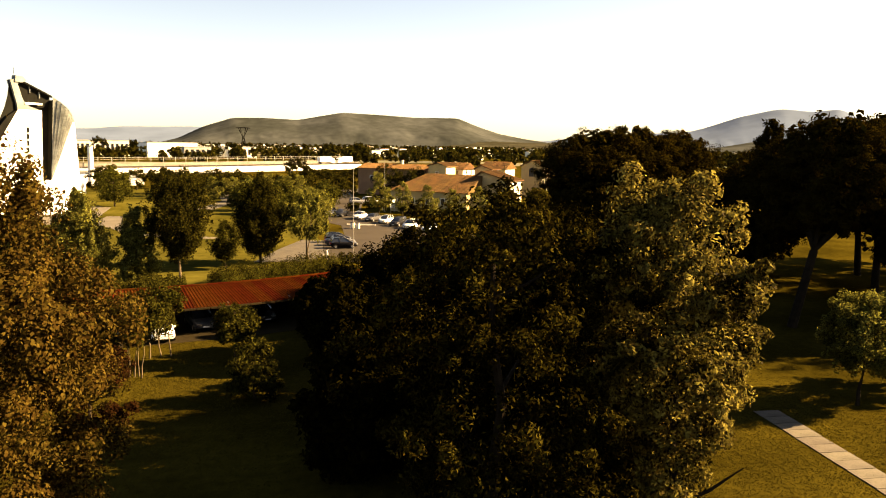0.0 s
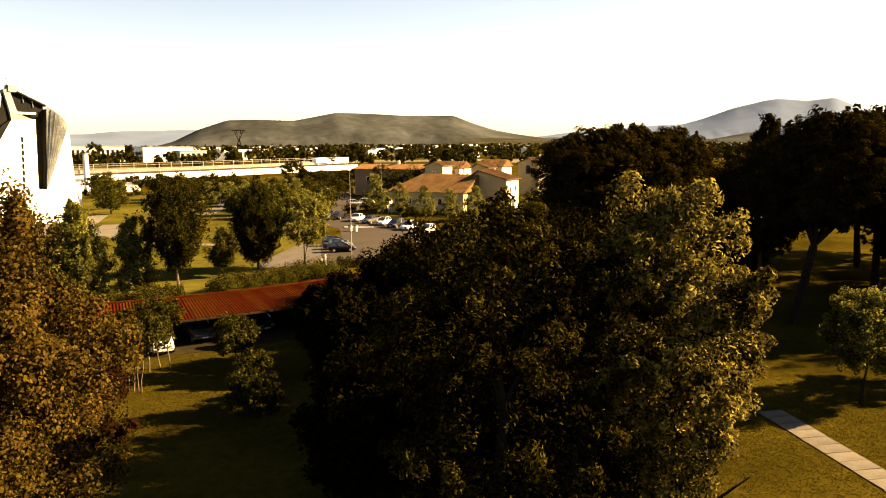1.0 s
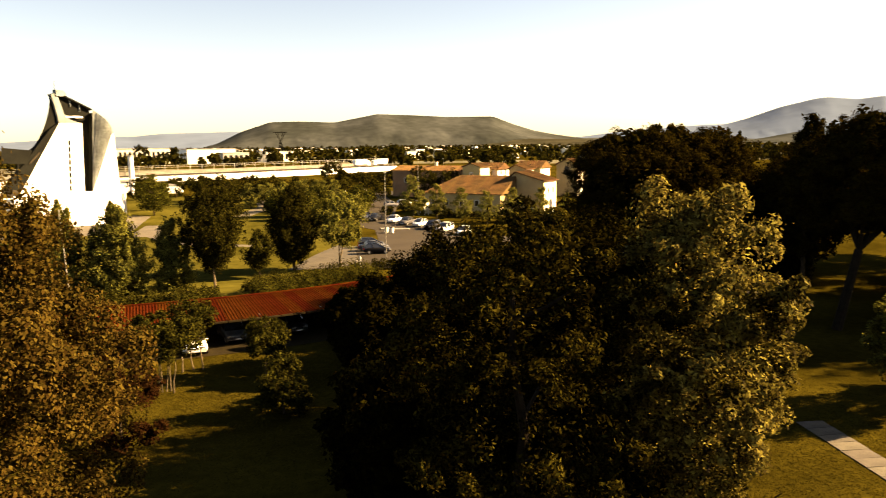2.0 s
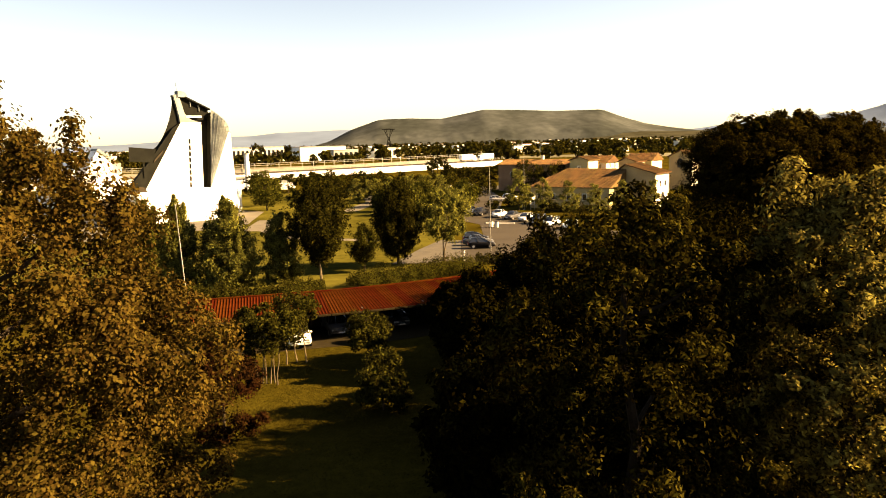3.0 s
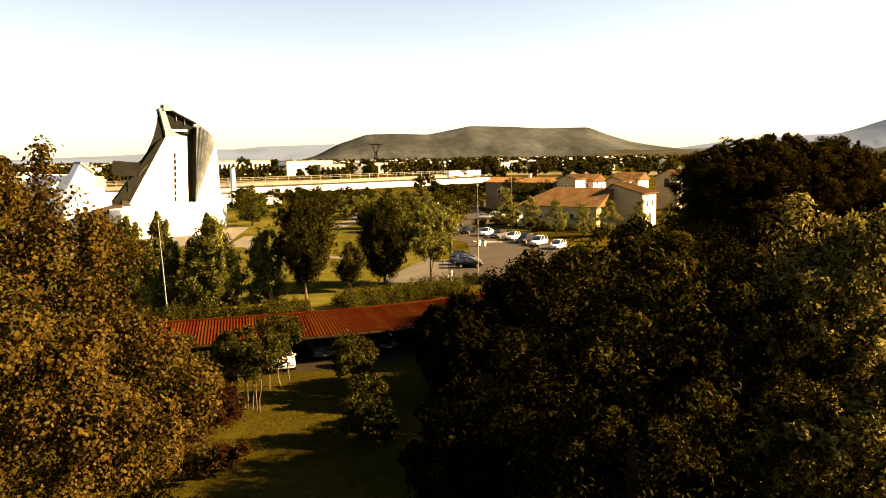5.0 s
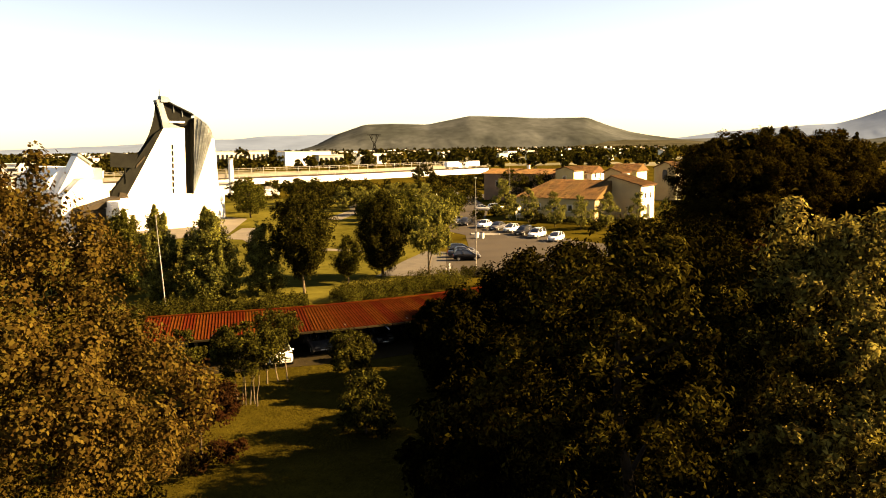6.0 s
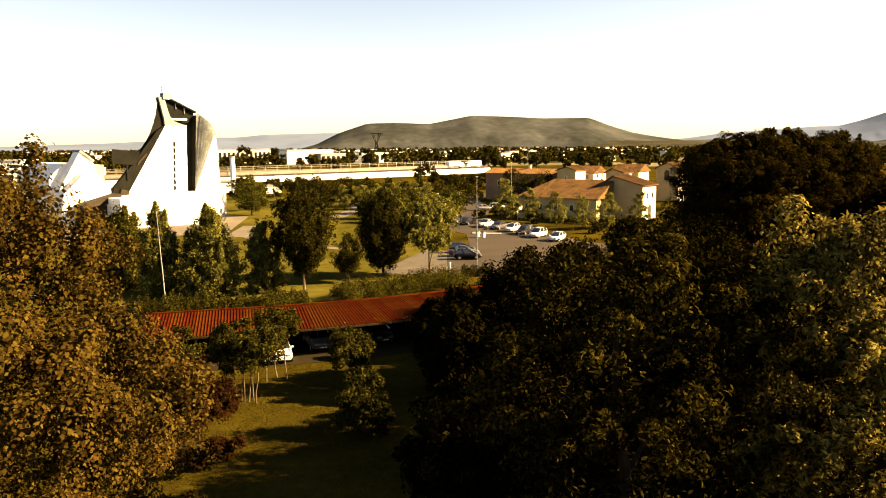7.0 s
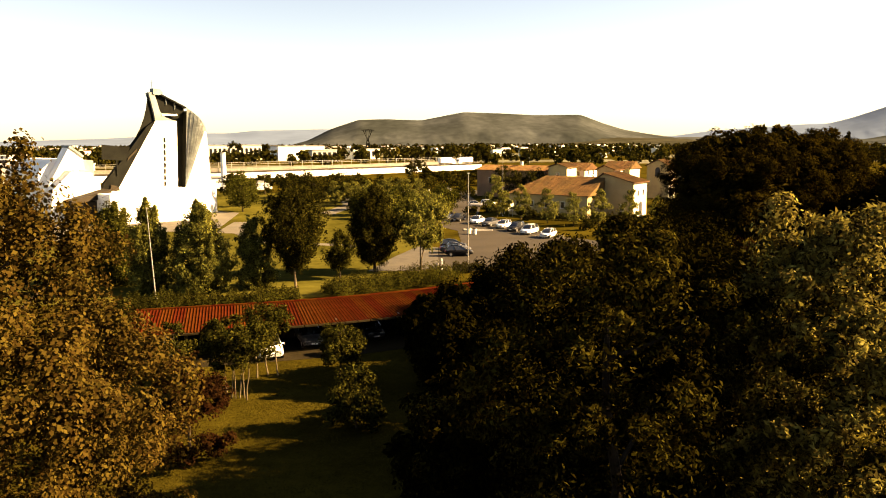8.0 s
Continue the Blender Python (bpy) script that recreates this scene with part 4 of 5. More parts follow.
for pts, lab in (([(-5, 560), (140, 575), (150, 640), (-20, 640)], "tan dry field beyond the road"), ([(120, 520), (420, 560), (430, 640), (150, 610)], "dry yellow field beyond the village"), ([(-300, 470), (-40, 470), (-40, 520), (-300, 520)], "pale dry field in front of the factories"), ([(200, 700), (620, 720), (640, 860), (220, 830)], "tan field on the plain"), ([(-60, 800), (160, 820), (180, 980), (-60, 960)], "tan stubble field on the plain")):
    flat_patch("ground_field", pts, 0.02, M_FIELD, lab, "field")


def chimney_tower():
    t = thing("concrete_mast", "slim white concrete mast beside the church lawn", "mast", m=pose(-69.3, 250, 0))
    b = bmesh.new()
    tube(b, (0, 0, 0), (0, 0, 12.2), 0.95, 0.8, 12)
    part("shaft", b, M_WHITE, t)
    b = bmesh.new()
    tube(b, (0, 0, 12.2), (0, 0, 12.6), 1.0, 1.0, 12)
    part("cap", b, M_CONC, t)


chimney_tower()


def pylon(x, y, h, label):
    t = thing("electricity_pylon", label, "pylon", "pylons", m=pose(x, y, 0, 0, 0, 12))
    b = bmesh.new()
    w0, w1 = h * 0.13, h * 0.028
    lv = [0, 0.2, 0.38, 0.53, 0.66]
    cs = []
    for f in lv:
        w = w0 + (w1 - w0) * f / 0.66
        cs.append([Vector((sx * w, sy * w, f * h)) for sx, sy in ((-1, -1), (1, -1), (1, 1), (-1, 1))])
    r = h * 0.013
    for a, c in zip(cs, cs[1:]):
        for i in range(4):
            tube(b, a[i], c[i], r, r, 4)
            tube(b, a[i], c[(i + 1) % 4], r * 0.6, r * 0.6, 4)
            tube(b, a[(i + 1) % 4], c[i], r * 0.6, r * 0.6, 4)
    part("tower", b, M_COPPER, t)
    W = h * 0.2
    for s in (-1, 1):
        part("strut", tube(bmesh.new(), (s * w1, 0, h * 0.66), (s * W * 0.9, 0, h), r, r, 4), M_COPPER, t)
        part("strut", tube(bmesh.new(), (s * w1 * 0.3, 0, h * 0.66), (s * W * 0.45, 0, h), r * 0.7, r * 0.7, 4), M_COPPER, t)
        part("strut", tube(bmesh.new(), (s * W * 0.5, 0, h * 0.83), (s * W * 0.45, 0, h), r * 0.6, r * 0.6, 4), M_COPPER, t)
        part("strut", tube(bmesh.new(), (s * W * 1.3, 0, h), (0, 0, h * 1.03), r * 0.6, r * 0.6, 4), M_COPPER, t)
    part("cross_arm", tube(bmesh.new(), (-W * 1.3, 0, h), (W * 1.3, 0, h), r, r, 4), M_COPPER, t)
    return t


pylon(-73.6, 850, 28.5, "dark lattice electricity pylon on the plain")


# ---- hills ----
def ridge(name, label, rows, dist, thick, mat, seed):
    """Rows: bearing and height angle of the skyline, in degrees; a folded slope leads up to it."""
    rng = np.random.default_rng(seed)
    az = np.array([r[0] for r in rows])
    el = np.array([r[1] for r in rows])
    A = np.linspace(az.min(), az.max(), 260)
    E = np.interp(A, az, el)
    kern = np.ones(5) / 5
    E = np.convolve(np.pad(E, 2, 'edge'), kern, 'valid')
    from_noise = lambda u, v, o: noise.fractal(Vector((u, v, seed * 7.3)), 0.9, 2.1, o)
    K = 34
    V = np.zeros((K, 260, 3))
    hz = np.maximum(0, dist * np.tan(np.radians(E)) + 15.8)
    for k in range(K):
        f = k / (K - 1)
        fold = np.array([from_noise(a * 0.42 + f * 0.5, f * 1.3, 5) for a in A])
        z = hz * f ** 0.85 * (1 + fold * 0.20 * (1 - f) * min(1, f * 4)) - 2
        D = dist - thick * (1 - f) + fold * thick * 0.10 * (1 - f) * min(1, f * 4)
        V[k] = np.stack([np.sin(np.radians(A)) * D, np.cos(np.radians(A)) * D, z], 1)
    bm = bmesh.new()
    vs = [[bm.verts.new(V[k, i]) for i in range(260)] for k in range(K)]
    bot = [bm.verts.new((V[K - 1, i, 0] * 1.02, V[K - 1, i, 1] * 1.02, -3)) for i in range(260)]
    for k in range(K - 1):
        for i in range(259):
            bm.faces.new((vs[k][i], vs[k][i + 1], vs[k + 1][i + 1], vs[k + 1][i])).smooth = True
    for i in range(259):
        bm.faces.new((vs[K - 1][i], vs[K - 1][i + 1], bot[i + 1], bot[i]))
    return tagged(part(name, bm, mat), label, "hill", kind="structure")


ridge("backdrop_hill", "long grey-green wooded hill on the horizon", [(-12.5, -0.3), (-10.65, -0.2), (-9.4, 0.13), (-7.71, 0.96), (-5.6, 1.65), (-3.49, 1.69), (-0.95, 1.59), (0.75, 1.91), (2.23, 2.19), (4.98, 2.08), (7.49, 1.93), (10.92, 1.93), (12.44, 1.33), (14.06, 0.82), (15.66, 0.52), (17.81, 0.22), (20, -0.1)], 3900, 1300, M_HILL, 2)
ridge("backdrop_low_hill", "low dark wooded rise at the foot of the hill", [(3, -0.4), (6.5, -0.1), (9.0, 0.12), (10.6, 0.34), (12.2, 0.36), (13.5, 0.27), (15.5, 0.22), (18, 0.16), (21, -0.1)], 3000, 500, M_HILL_NEAR, 12)
ridge("backdrop_far_hills", "far hills to the side, haze put into their colour", [(-40, 0.2), (-30.22, 0.1), (-26.92, 0.2), (-23.42, 0.3), (-16.44, 0.67), (-15.06, 0.66), (-13.06, 0.86), (-11.02, 0.89), (-8.13, 0.96), (-4, 0.7), (0, 0.3)], 4700, 700, M_HILL_FAR, 3)
ridge("backdrop_mountain", "mountain with twin tops on the horizon, haze put into its colour", [(13, 0.0), (17.81, 0.38), (20.27, 0.71), (23.9, 0.93), (26.15, 1.08), (27.51, 1.1), (28.84, 1.45), (31.0, 2.2), (33.18, 2.70), (33.88, 2.76), (35.63, 2.57), (37.3, 2.74), (38.98, 1.92), (42, 1.4), (48, 0.6)], 4700, 900, M_HILL_FAR, 5)
ridge("backdrop_foothill", "low grey hill in front of the mountain", [(12, 0.0), (18.08, 0.26), (24, 0.3), (29.64, 0.1), (32.2, 0.56), (34.36, 0.3), (40, 0.4), (47, 0.1)], 4000, 700, M_HILL, 7)


# ---- trees near the camera ----
tree("large broadleaf tree with browning autumn leaves", -11.2, 16.0, [(2.5, 2.6), (4, 4.1), (6, 4.4), (9, 4.6), (11, 4.8), (12.4, 4.3), (14, 3.0), (15.1, 1.7), (15.9, 0.8), (16.5, 0.15)], M_LEAF_BROWN, 1000, 200, 0.10, 0.58, seed=11, trunk_r=0.34, limbs=16, lump=0.14, bough=4, fill=0.2, aspect=0.75, spread=0.5, shoots=((2.3, 0.2, 14.0, 15.9, 0.55), (0.6, -0.5, 15.2, 16.9, 0.5), (-0.8, 0.6, 14.8, 16.6, 0.45), (1.6, -1.0, 13.6, 15.4, 0.45), (3.2, 0.4, 12.6, 14.2, 0.5)))
tree("large broadleaf tree in the lawn, gap shade put into its leaf tones", 4.4, 18.4, [(1.5, 2.6), (3, 3.3), (6, 3.6), (9, 3.7), (10.8, 3.5), (11.8, 3.0), (12.5, 2.4), (13.0, 1.6), (13.4, 0.6)], M_LEAF_GAPS, 560, 120, 0.155, 0.38, M_BARK_D, spread=0.8, aspect=0.45, seed=12, trunk_r=0.3, limbs=6, lump=0.4, bough=3, fill=0.25)
tree("tall magnolia with large glossy leaves, sun and gap shade put into leaf tones", 10.7, 19.2, [(1.2, 0.6), (3, 0.8), (4.8, 1.3), (6.7, 2.5), (8.6, 2.9), (10.5, 2.5), (12.1, 2.0), (13.0, 1.3), (13.6, 0.5)], M_LEAF_MAG, 520, 110, 0.18, 0.40, M_BARK_D, spread=0.8, seed=13, trunk_r=0.26, limbs=7, lump=0.25, aspect=0.42, bough=3, fill=0.25, shoots=((-1.9, 0.0, 12.3, 14.3, 0.75), (0.5, 0.2, 12.6, 13.9, 0.7)))
rr = random.Random(3)
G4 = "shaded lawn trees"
# Mostly hidden trees, added and placed to shade the near lawn.
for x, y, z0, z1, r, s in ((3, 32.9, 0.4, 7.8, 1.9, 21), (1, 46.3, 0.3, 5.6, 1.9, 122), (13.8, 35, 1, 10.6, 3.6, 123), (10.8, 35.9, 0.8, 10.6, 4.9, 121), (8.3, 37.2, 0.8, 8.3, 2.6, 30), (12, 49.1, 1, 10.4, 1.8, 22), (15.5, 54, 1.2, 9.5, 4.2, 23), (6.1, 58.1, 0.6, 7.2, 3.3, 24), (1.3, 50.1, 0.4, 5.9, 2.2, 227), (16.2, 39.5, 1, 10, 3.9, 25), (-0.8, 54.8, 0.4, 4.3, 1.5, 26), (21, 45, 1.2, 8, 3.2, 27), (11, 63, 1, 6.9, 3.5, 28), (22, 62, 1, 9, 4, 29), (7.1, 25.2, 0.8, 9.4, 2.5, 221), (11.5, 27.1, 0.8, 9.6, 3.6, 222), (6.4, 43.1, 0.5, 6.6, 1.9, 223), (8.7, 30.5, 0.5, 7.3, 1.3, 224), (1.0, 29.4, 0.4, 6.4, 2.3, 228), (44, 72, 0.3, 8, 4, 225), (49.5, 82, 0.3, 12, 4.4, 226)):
    tree("bushy broadleaf tree with shade put into its leaf colour", x, y, dome_env(z0, z1, r), M_LEAF_SHADED, 300, 60, 0.29, 0.25 * r, seed=s, trunk_r=0.14, limbs=8, group=G4, fill=0.35)
tree("small multi-stemmed tree with thin pale trunks", -12.3, 45.2, [(2.2, 1.2), (2.7, 1.9), (3.4, 2.2), (4.2, 1.9), (4.9, 0.8)], M_LEAF_OLIVE, 190, 70, 0.17, 0.42, M_BARK_P, 31, 0.045, 3, lump=0.2, stems=6)
tree("small thin-stemmed tree in front of the carport", -11.4, 49.6, [(3.3, 0.9), (3.7, 1.4), (4.2, 1.3), (4.7, 0.5)], M_LEAF_OLIVE, 110, 60, 0.17, 0.4, M_BARK_P, 32, 0.05, 4, stems=3)
tree("small red-brown leaved bush tree", -12.3, 36.0, dome_env(0.3, 5.3, 2.0), M_LEAF_RED, 170, 70, 0.16, 0.4, seed=33, trunk_r=0.09)
tree("small green shrub tree beside the carport end", -17.2, 48.4, dome_env(1.0, 4.0, 1.15), M_LEAF_OLIVE, 80, 60, 0.17, 0.35, seed=34, trunk_r=0.06)
tree("small green tree in front of the carport", -6.2, 47.8, dome_env(1.7, 4.0, 1.2), M_LEAF_OLIVE, 110, 60, 0.17, 0.4, seed=35, trunk_r=0.07)
tree("small tree at the edge of the shade", -4.4, 40.1, dome_env(0.2, 3.4, 1.35), M_LEAF_OLIVE, 120, 60, 0.18, 0.4, seed=36, trunk_r=0.07)
tree("small round-topped tree with a forked trunk", 30.6, 34.5, [(2.1, 0.9), (2.8, 1.8), (4.2, 2.3), (5.6, 1.9), (6.7, 0.6)], M_LEAF_YG, 420, 90, 0.16, 0.42, M_BARK_D, seed=37, trunk_r=0.065, limbs=4, lean=(0.6, 0.2), stems=2, spread=0.9)
tree("small round-topped tree on the lawn near the pines", 39.0, 37.0, [(2.6, 1.2), (3.4, 2.2), (4.8, 2.5), (6.2, 1.9), (7.0, 0.5)], M_LEAF_MID, 300, 80, 0.17, 0.45, seed=38, trunk_r=0.1, limbs=5)

# ---- trees on the middle lawn ----
G5 = "lawn trees"
for lab, x, y, env, mt, c, p, sz, cr, sd, tr, up in (
    ("dense green tree behind the hedge", -24.9, 79.5, [(0.3, 2.0), (1.5, 3.0), (3.5, 3.1), (5.4, 2.5), (7.2, 1.6), (8.6, 0.8), (9.4, 0.15)], M_LEAF_YG, 150, 26, 0.25, 0.40, 41, 0.14, 0.9),
    ("dense green tree beside a pale pole", -30.2, 79.0, [(0.4, 1.2), (2, 1.9), (4.5, 1.8), (6.8, 1.2), (8.6, 0.6), (9.7, 0.1)], M_LEAF_YG, 120, 24, 0.25, 0.36, 42, 0.14, 0.9),
    ("green tree in front of the church", -35.8, 84.0, [(0.4, 1.9), (1.8, 3.1), (4.0, 3.2), (6.2, 2.4), (7.8, 1.3), (8.9, 0.2)], M_LEAF_MID, 150, 24, 0.25, 0.42, 43, 0.14, 0.9),
    ("small conical green tree on the lawn", -19.7, 81.0, [(0.3, 1.4), (1.5, 2.1), (3.6, 1.8), (5.6, 1.1), (7.4, 0.15)], M_LEAF_YG, 90, 24, 0.24, 0.34, 44, 0.11, 0.8),
    ("round-crowned tree with a bare pale trunk", -15.2, 81.2, [(2.4, 0.6), (3.6, 1.5), (5.5, 2.6), (7.6, 3.3), (9.3, 3.0), (10.9, 1.3)], M_LEAF_DEEP, 170, 24, 0.23, 0.36, 45, 0.13, 1.3),
    ("small slender tree on the lawn", -11.0, 86.6, ball_env(1.4, 5.4, 1.6), M_LEAF_OLIVE, 50, 20, 0.21, 0.32, 46, 0.07, 1.1),
    ("dark full-crowned tree beside the gravel", -7.3, 91.0, [(1.6, 0.9), (2.8, 1.9), (5, 2.7), (7.5, 2.6), (9.2, 1.6), (10.2, 0.4)], M_LEAF_DEEP, 190, 26, 0.23, 0.42, 47, 0.16, 1.0),
    ("light green tree with forked trunk by the gravel", -1.7, 91.2, [(3.5, 1.2), (4.6, 2.4), (5.9, 2.9), (7.4, 2.3), (8.6, 0.8)], M_LEAF_YG, 42, 20, 0.27, 0.34, 48, 0.11, 1.1),
):
    wide, tall = max(r for z, r in env), env[-1][0]
    plumes = [(wide * f * math.cos(sd + 2.1 * j), wide * f * math.sin(sd + 2.1 * j), tall * lo, tall * hi, 0.42) for j, (f, lo, hi) in enumerate(((0.1, 0.86, 1.04), (0.42, 0.74, 0.95), (0.5, 0.68, 0.9), (0.75, 0.5, 0.74), (0.8, 0.45, 0.68)))]
    tree(lab, x, y, env, mt, c, p, sz, cr, M_BARK_P if "pale" in lab or "light" in lab else M_BARK, sd, tr, group=G5, spread=0.7, fill=0.1, rise=up, shoots=plumes, aspect=0.48, stems=2 if "forked" in lab else 1)
for lab, x, y, env, mt, sd in (
    ("green tree on the lawn near the church", -44, 173, ball_env(1.5, 7.4, 3.6), M_LEAF_MID, 51), ("green tree on the church lawn", -48, 186, ball_env(1.5, 8.0, 3.8), M_LEAF_MID, 52),
    ("dark tree beside the footpath", -34, 205, ball_env(1.0, 6.8, 4.2), M_LEAF_DEEP, 53), ("dark tree beside the footpath", -27.5, 214, ball_env(1.0, 6.5, 4.2), M_LEAF_DEEP, 54),
    ("dark tree beyond the lawn", -40, 215, ball_env(1.0, 6.4, 4.2), M_LEAF_DEEP, 55), ("dark tree beyond the footpath", -20.5, 196, ball_env(1.0, 7.2, 4.0), M_LEAF_DEEP, 56),
    ("full green tree beside the road", -8.0, 170, ball_env(0.6, 5.2, 3.2), M_LEAF_MID, 57), ("full green tree beside the road", -2.0, 160, ball_env(0.6, 4.8, 2.8), M_LEAF_YG, 58),
    ("full green tree beside the car park", 2.0, 168, ball_env(0.6, 5.2, 2.8), M_LEAF_MID, 59), ("full green tree beyond the lawn", -14.5, 176, ball_env(0.8, 5.2, 3.2), M_LEAF_YG, 60),
    ("bushy green tree beside the car park", -5.0, 149, ball_env(0.4, 4.4, 2.3), M_LEAF_MID, 161), ("bushy green tree beside the car park", 0.2, 148, ball_env(0.4, 4.3, 2.1), M_LEAF_YG, 162), ("bushy green tree beside the lawn", -10.5, 155, ball_env(0.4, 4.6, 2.5), M_LEAF_YG, 163), ("bushy green tree beside the lawn", -15.5, 163, ball_env(0.4, 4.6, 2.4), M_LEAF_MID, 164), ("dark tree beyond the lawn", -31, 198, ball_env(0.6, 6.9, 4.2), M_LEAF_DEEP, 165), ("dark tree beyond the lawn", -12, 200, ball_env(0.6, 6.8, 4.6), M_LEAF_DEEP, 166), ("dark tree beyond the lawn", -3.5, 196, ball_env(0.6, 6.6, 4.6), M_LEAF_DEEP, 167), ("dark tree beside the road", 5.0, 186, ball_env(0.6, 6.6, 4.2), M_LEAF_DEEP, 168),
    ("dark tree in front of the reddish house", 20.5, 205, ball_env(1.0, 8.6, 4.4), M_LEAF_DEEP, 61), ("dark tree in front of the reddish house", 27, 203, ball_env(1.0, 7.8, 3.6), M_LEAF_DEEP, 62),
):
    tree(lab, x, y, env, mt, 130, 34, 0.42, 0.95, seed=sd, trunk_r=0.16, limbs=6, group="far lawn trees", spread=0.9)
G6 = "young roadside trees"
young = tree("young light green roadside tree", 21.9, 144.5, [(1.1, 0.6), (2.0, 1.5), (3.2, 1.8), (4.5, 1.3), (5.6, 0.7), (6.6, 0.1)], M_LEAF_LIGHT, 90, 40, 0.27, 0.5, seed=65, lump=0.5, fill=0.05, trunk_r=0.08, limbs=5, group=G6)
for x, y, a, s in ((25.8, 138.5, 70, 0.95), (31, 141, 160, 1.0), (37.2, 142.5, 220, 0.98), (13.2, 156.5, 30, 1.3), (17.6, 152, 130, 1.05), (41, 137, 300, 0.85), (46, 141, 200, 0.9)):
    c = copy_thing(young, pose(x, y, 0, 0, 0, a))
    c.scale = (s, s, s)
for i in range(9):
    c = copy_thing(young, pose(-24 + i * 2.6 + rr.uniform(-0.8, 0.8), 186 + rr.uniform(-3, 3), 0, 0, 0, i * 50))
    c.scale = (1.15, 1.15, rr.uniform(0.85, 1.05))
    tagged(c, "light yellow-green small tree in a row", group="orchard row")
dark = tree("dark round tree in a row beside the road wall", -6, 262, ball_env(0.6, 8.8, 4.0), M_LEAF_DEEP, 90, 30, 0.55, 1.0, seed=66, trunk_r=0.16, limbs=5, group="dark tree row")
for i in range(8):
    c = copy_thing(dark, pose(-1 + i * 4.2, 264 + i * 1.5 + rr.uniform(-2, 2), 0, 0, 0, i * 77))
    c.scale = (1, 1, rr.uniform(0.52, 0.64))
for x, y in ((-52, 232), (-60, 226), (-46, 238), (-70, 215), (40, 190), (48, 186), (62, 180)):
    c = copy_thing(dark, pose(x, y, 0, 0, 0, x * 13))
    c.scale = (1.0, 1.0, rr.uniform(0.6, 0.8))
    tagged(c, "dark round tree standing apart on the plain", group="far scattered trees")


# ---- far woods ----
def far_woods(name, label, n, d0, d1, a0, a1, h0, h1, seed, mat):
    rng = np.random.default_rng(seed)
    out = []
    for i in range(n):
        a, D = radians(rng.uniform(a0, a1)), rng.uniform(d0, d1)
        h = rng.uniform(h0, h1)
        w = h * rng.uniform(0.25, 0.6)
        c = np.array([math.sin(a) * D, math.cos(a) * D, 0])
        k = 60
        d = rng.normal(0, 1, (k, 3))
        d /= np.linalg.norm(d, axis=1, keepdims=True)
        p = c + np.array([0, 0, h * 0.55]) + d * np.array([w, w, h * 0.45]) * rng.uniform(0.6, 1.0, (k, 1))
        out.append(leaves(rng, p, d, h * 0.28, 0.8))
    return tagged(part(name, array_mesh(name, np.concatenate(out), 4, mat), None), label, "trees", kind="stuff")


far_woods("distant_trees", "scattered dark trees and hedgerows across the plain", 1000, 480, 1100, -34, 48, 4, 11, 71, M_LEAF_DEEP)
far_woods("distant_woods", "dark tree belts far off on the plain", 1900, 1100, 2600, -36, 50, 5, 11, 72, M_LEAF_DEEP)
for x, y, h, w in ((-168, 640, 15, 7), (-141, 640, 14, 2.2), (12, 560, 13, 6.5), (34, 566, 14, 5), (38, 545, 11, 3), (-60, 610, 13, 6), (-6, 600, 11, 5), (190, 560, 12, 3), (260, 640, 14, 6)):
    tree("dark solitary tree on the far plain", x, y, ball_env(0.8, h, w), M_LEAF_DEEP, 60, 30, 1.1, 1.8, seed=int(h * 7 + w * 3), trunk_r=0.3, limbs=4, group="far solitary trees")


# ---- pines ----
def pine(label, x, y, z0, z1, r, seed, clumps=600, per=85, lean=0.0):
    rng = np.random.default_rng(seed)
    t = thing("stone_pine", label, "pine tree", "stone pines", m=pose(x, y, 0))
    bm = bmesh.new()
    k = Vector((lean * 0.35 + rng.uniform(-0.5, 0.5), rng.uniform(-0.5, 0.5), z0 * 0.75))
    tube(bm, (0, 0, 0), k, 0.42, 0.33, 9)
    for i in range(8):
        a = i * 0.785 + rng.uniform(-0.2, 0.2)
        e = Vector((lean + math.cos(a) * r * 0.6, math.sin(a) * r * 0.6, z0 + (z1 - z0) * 0.35))
        mid = k.lerp(e, 0.5) + Vector((0, 0, 0.5))
        tube(bm, k, mid, 0.2, 0.13, 6)
        tube(bm, mid, e, 0.13, 0.05, 6)
    part("trunk", bm, M_BARK_D, t)
    env = [(z0 + (z1 - z0) * f, r * g) for f, g in ((0, 0.62), (0.12, 0.94), (0.35, 1.0), (0.6, 0.95), (0.8, 0.8), (0.93, 0.58), (1, 0.3))]
    p, nn = crown_points(rng, env, clumps, per, r * 0.12, 0.07, inner=0.75, flat=0.8, bough=3)
    p[:, 0] += lean
    v = leaves(rng, p, nn + np.array([0, 0, 0.4]), 0.42, 0.17, 0.45)
    env2 = [(z, q * 0.68) for z, q in env]
    q, n2 = crown_points(rng, env2, 420, 26, r * 0.12, 0.05, inner=0.4, bough=3)
    q[:, 0] += lean
    v = np.concatenate([v, leaves(rng, q, n2, 0.6, 0.5)])
    part("crown", array_mesh("crown", v, 4, M_NEEDLE), None, t)
    return t


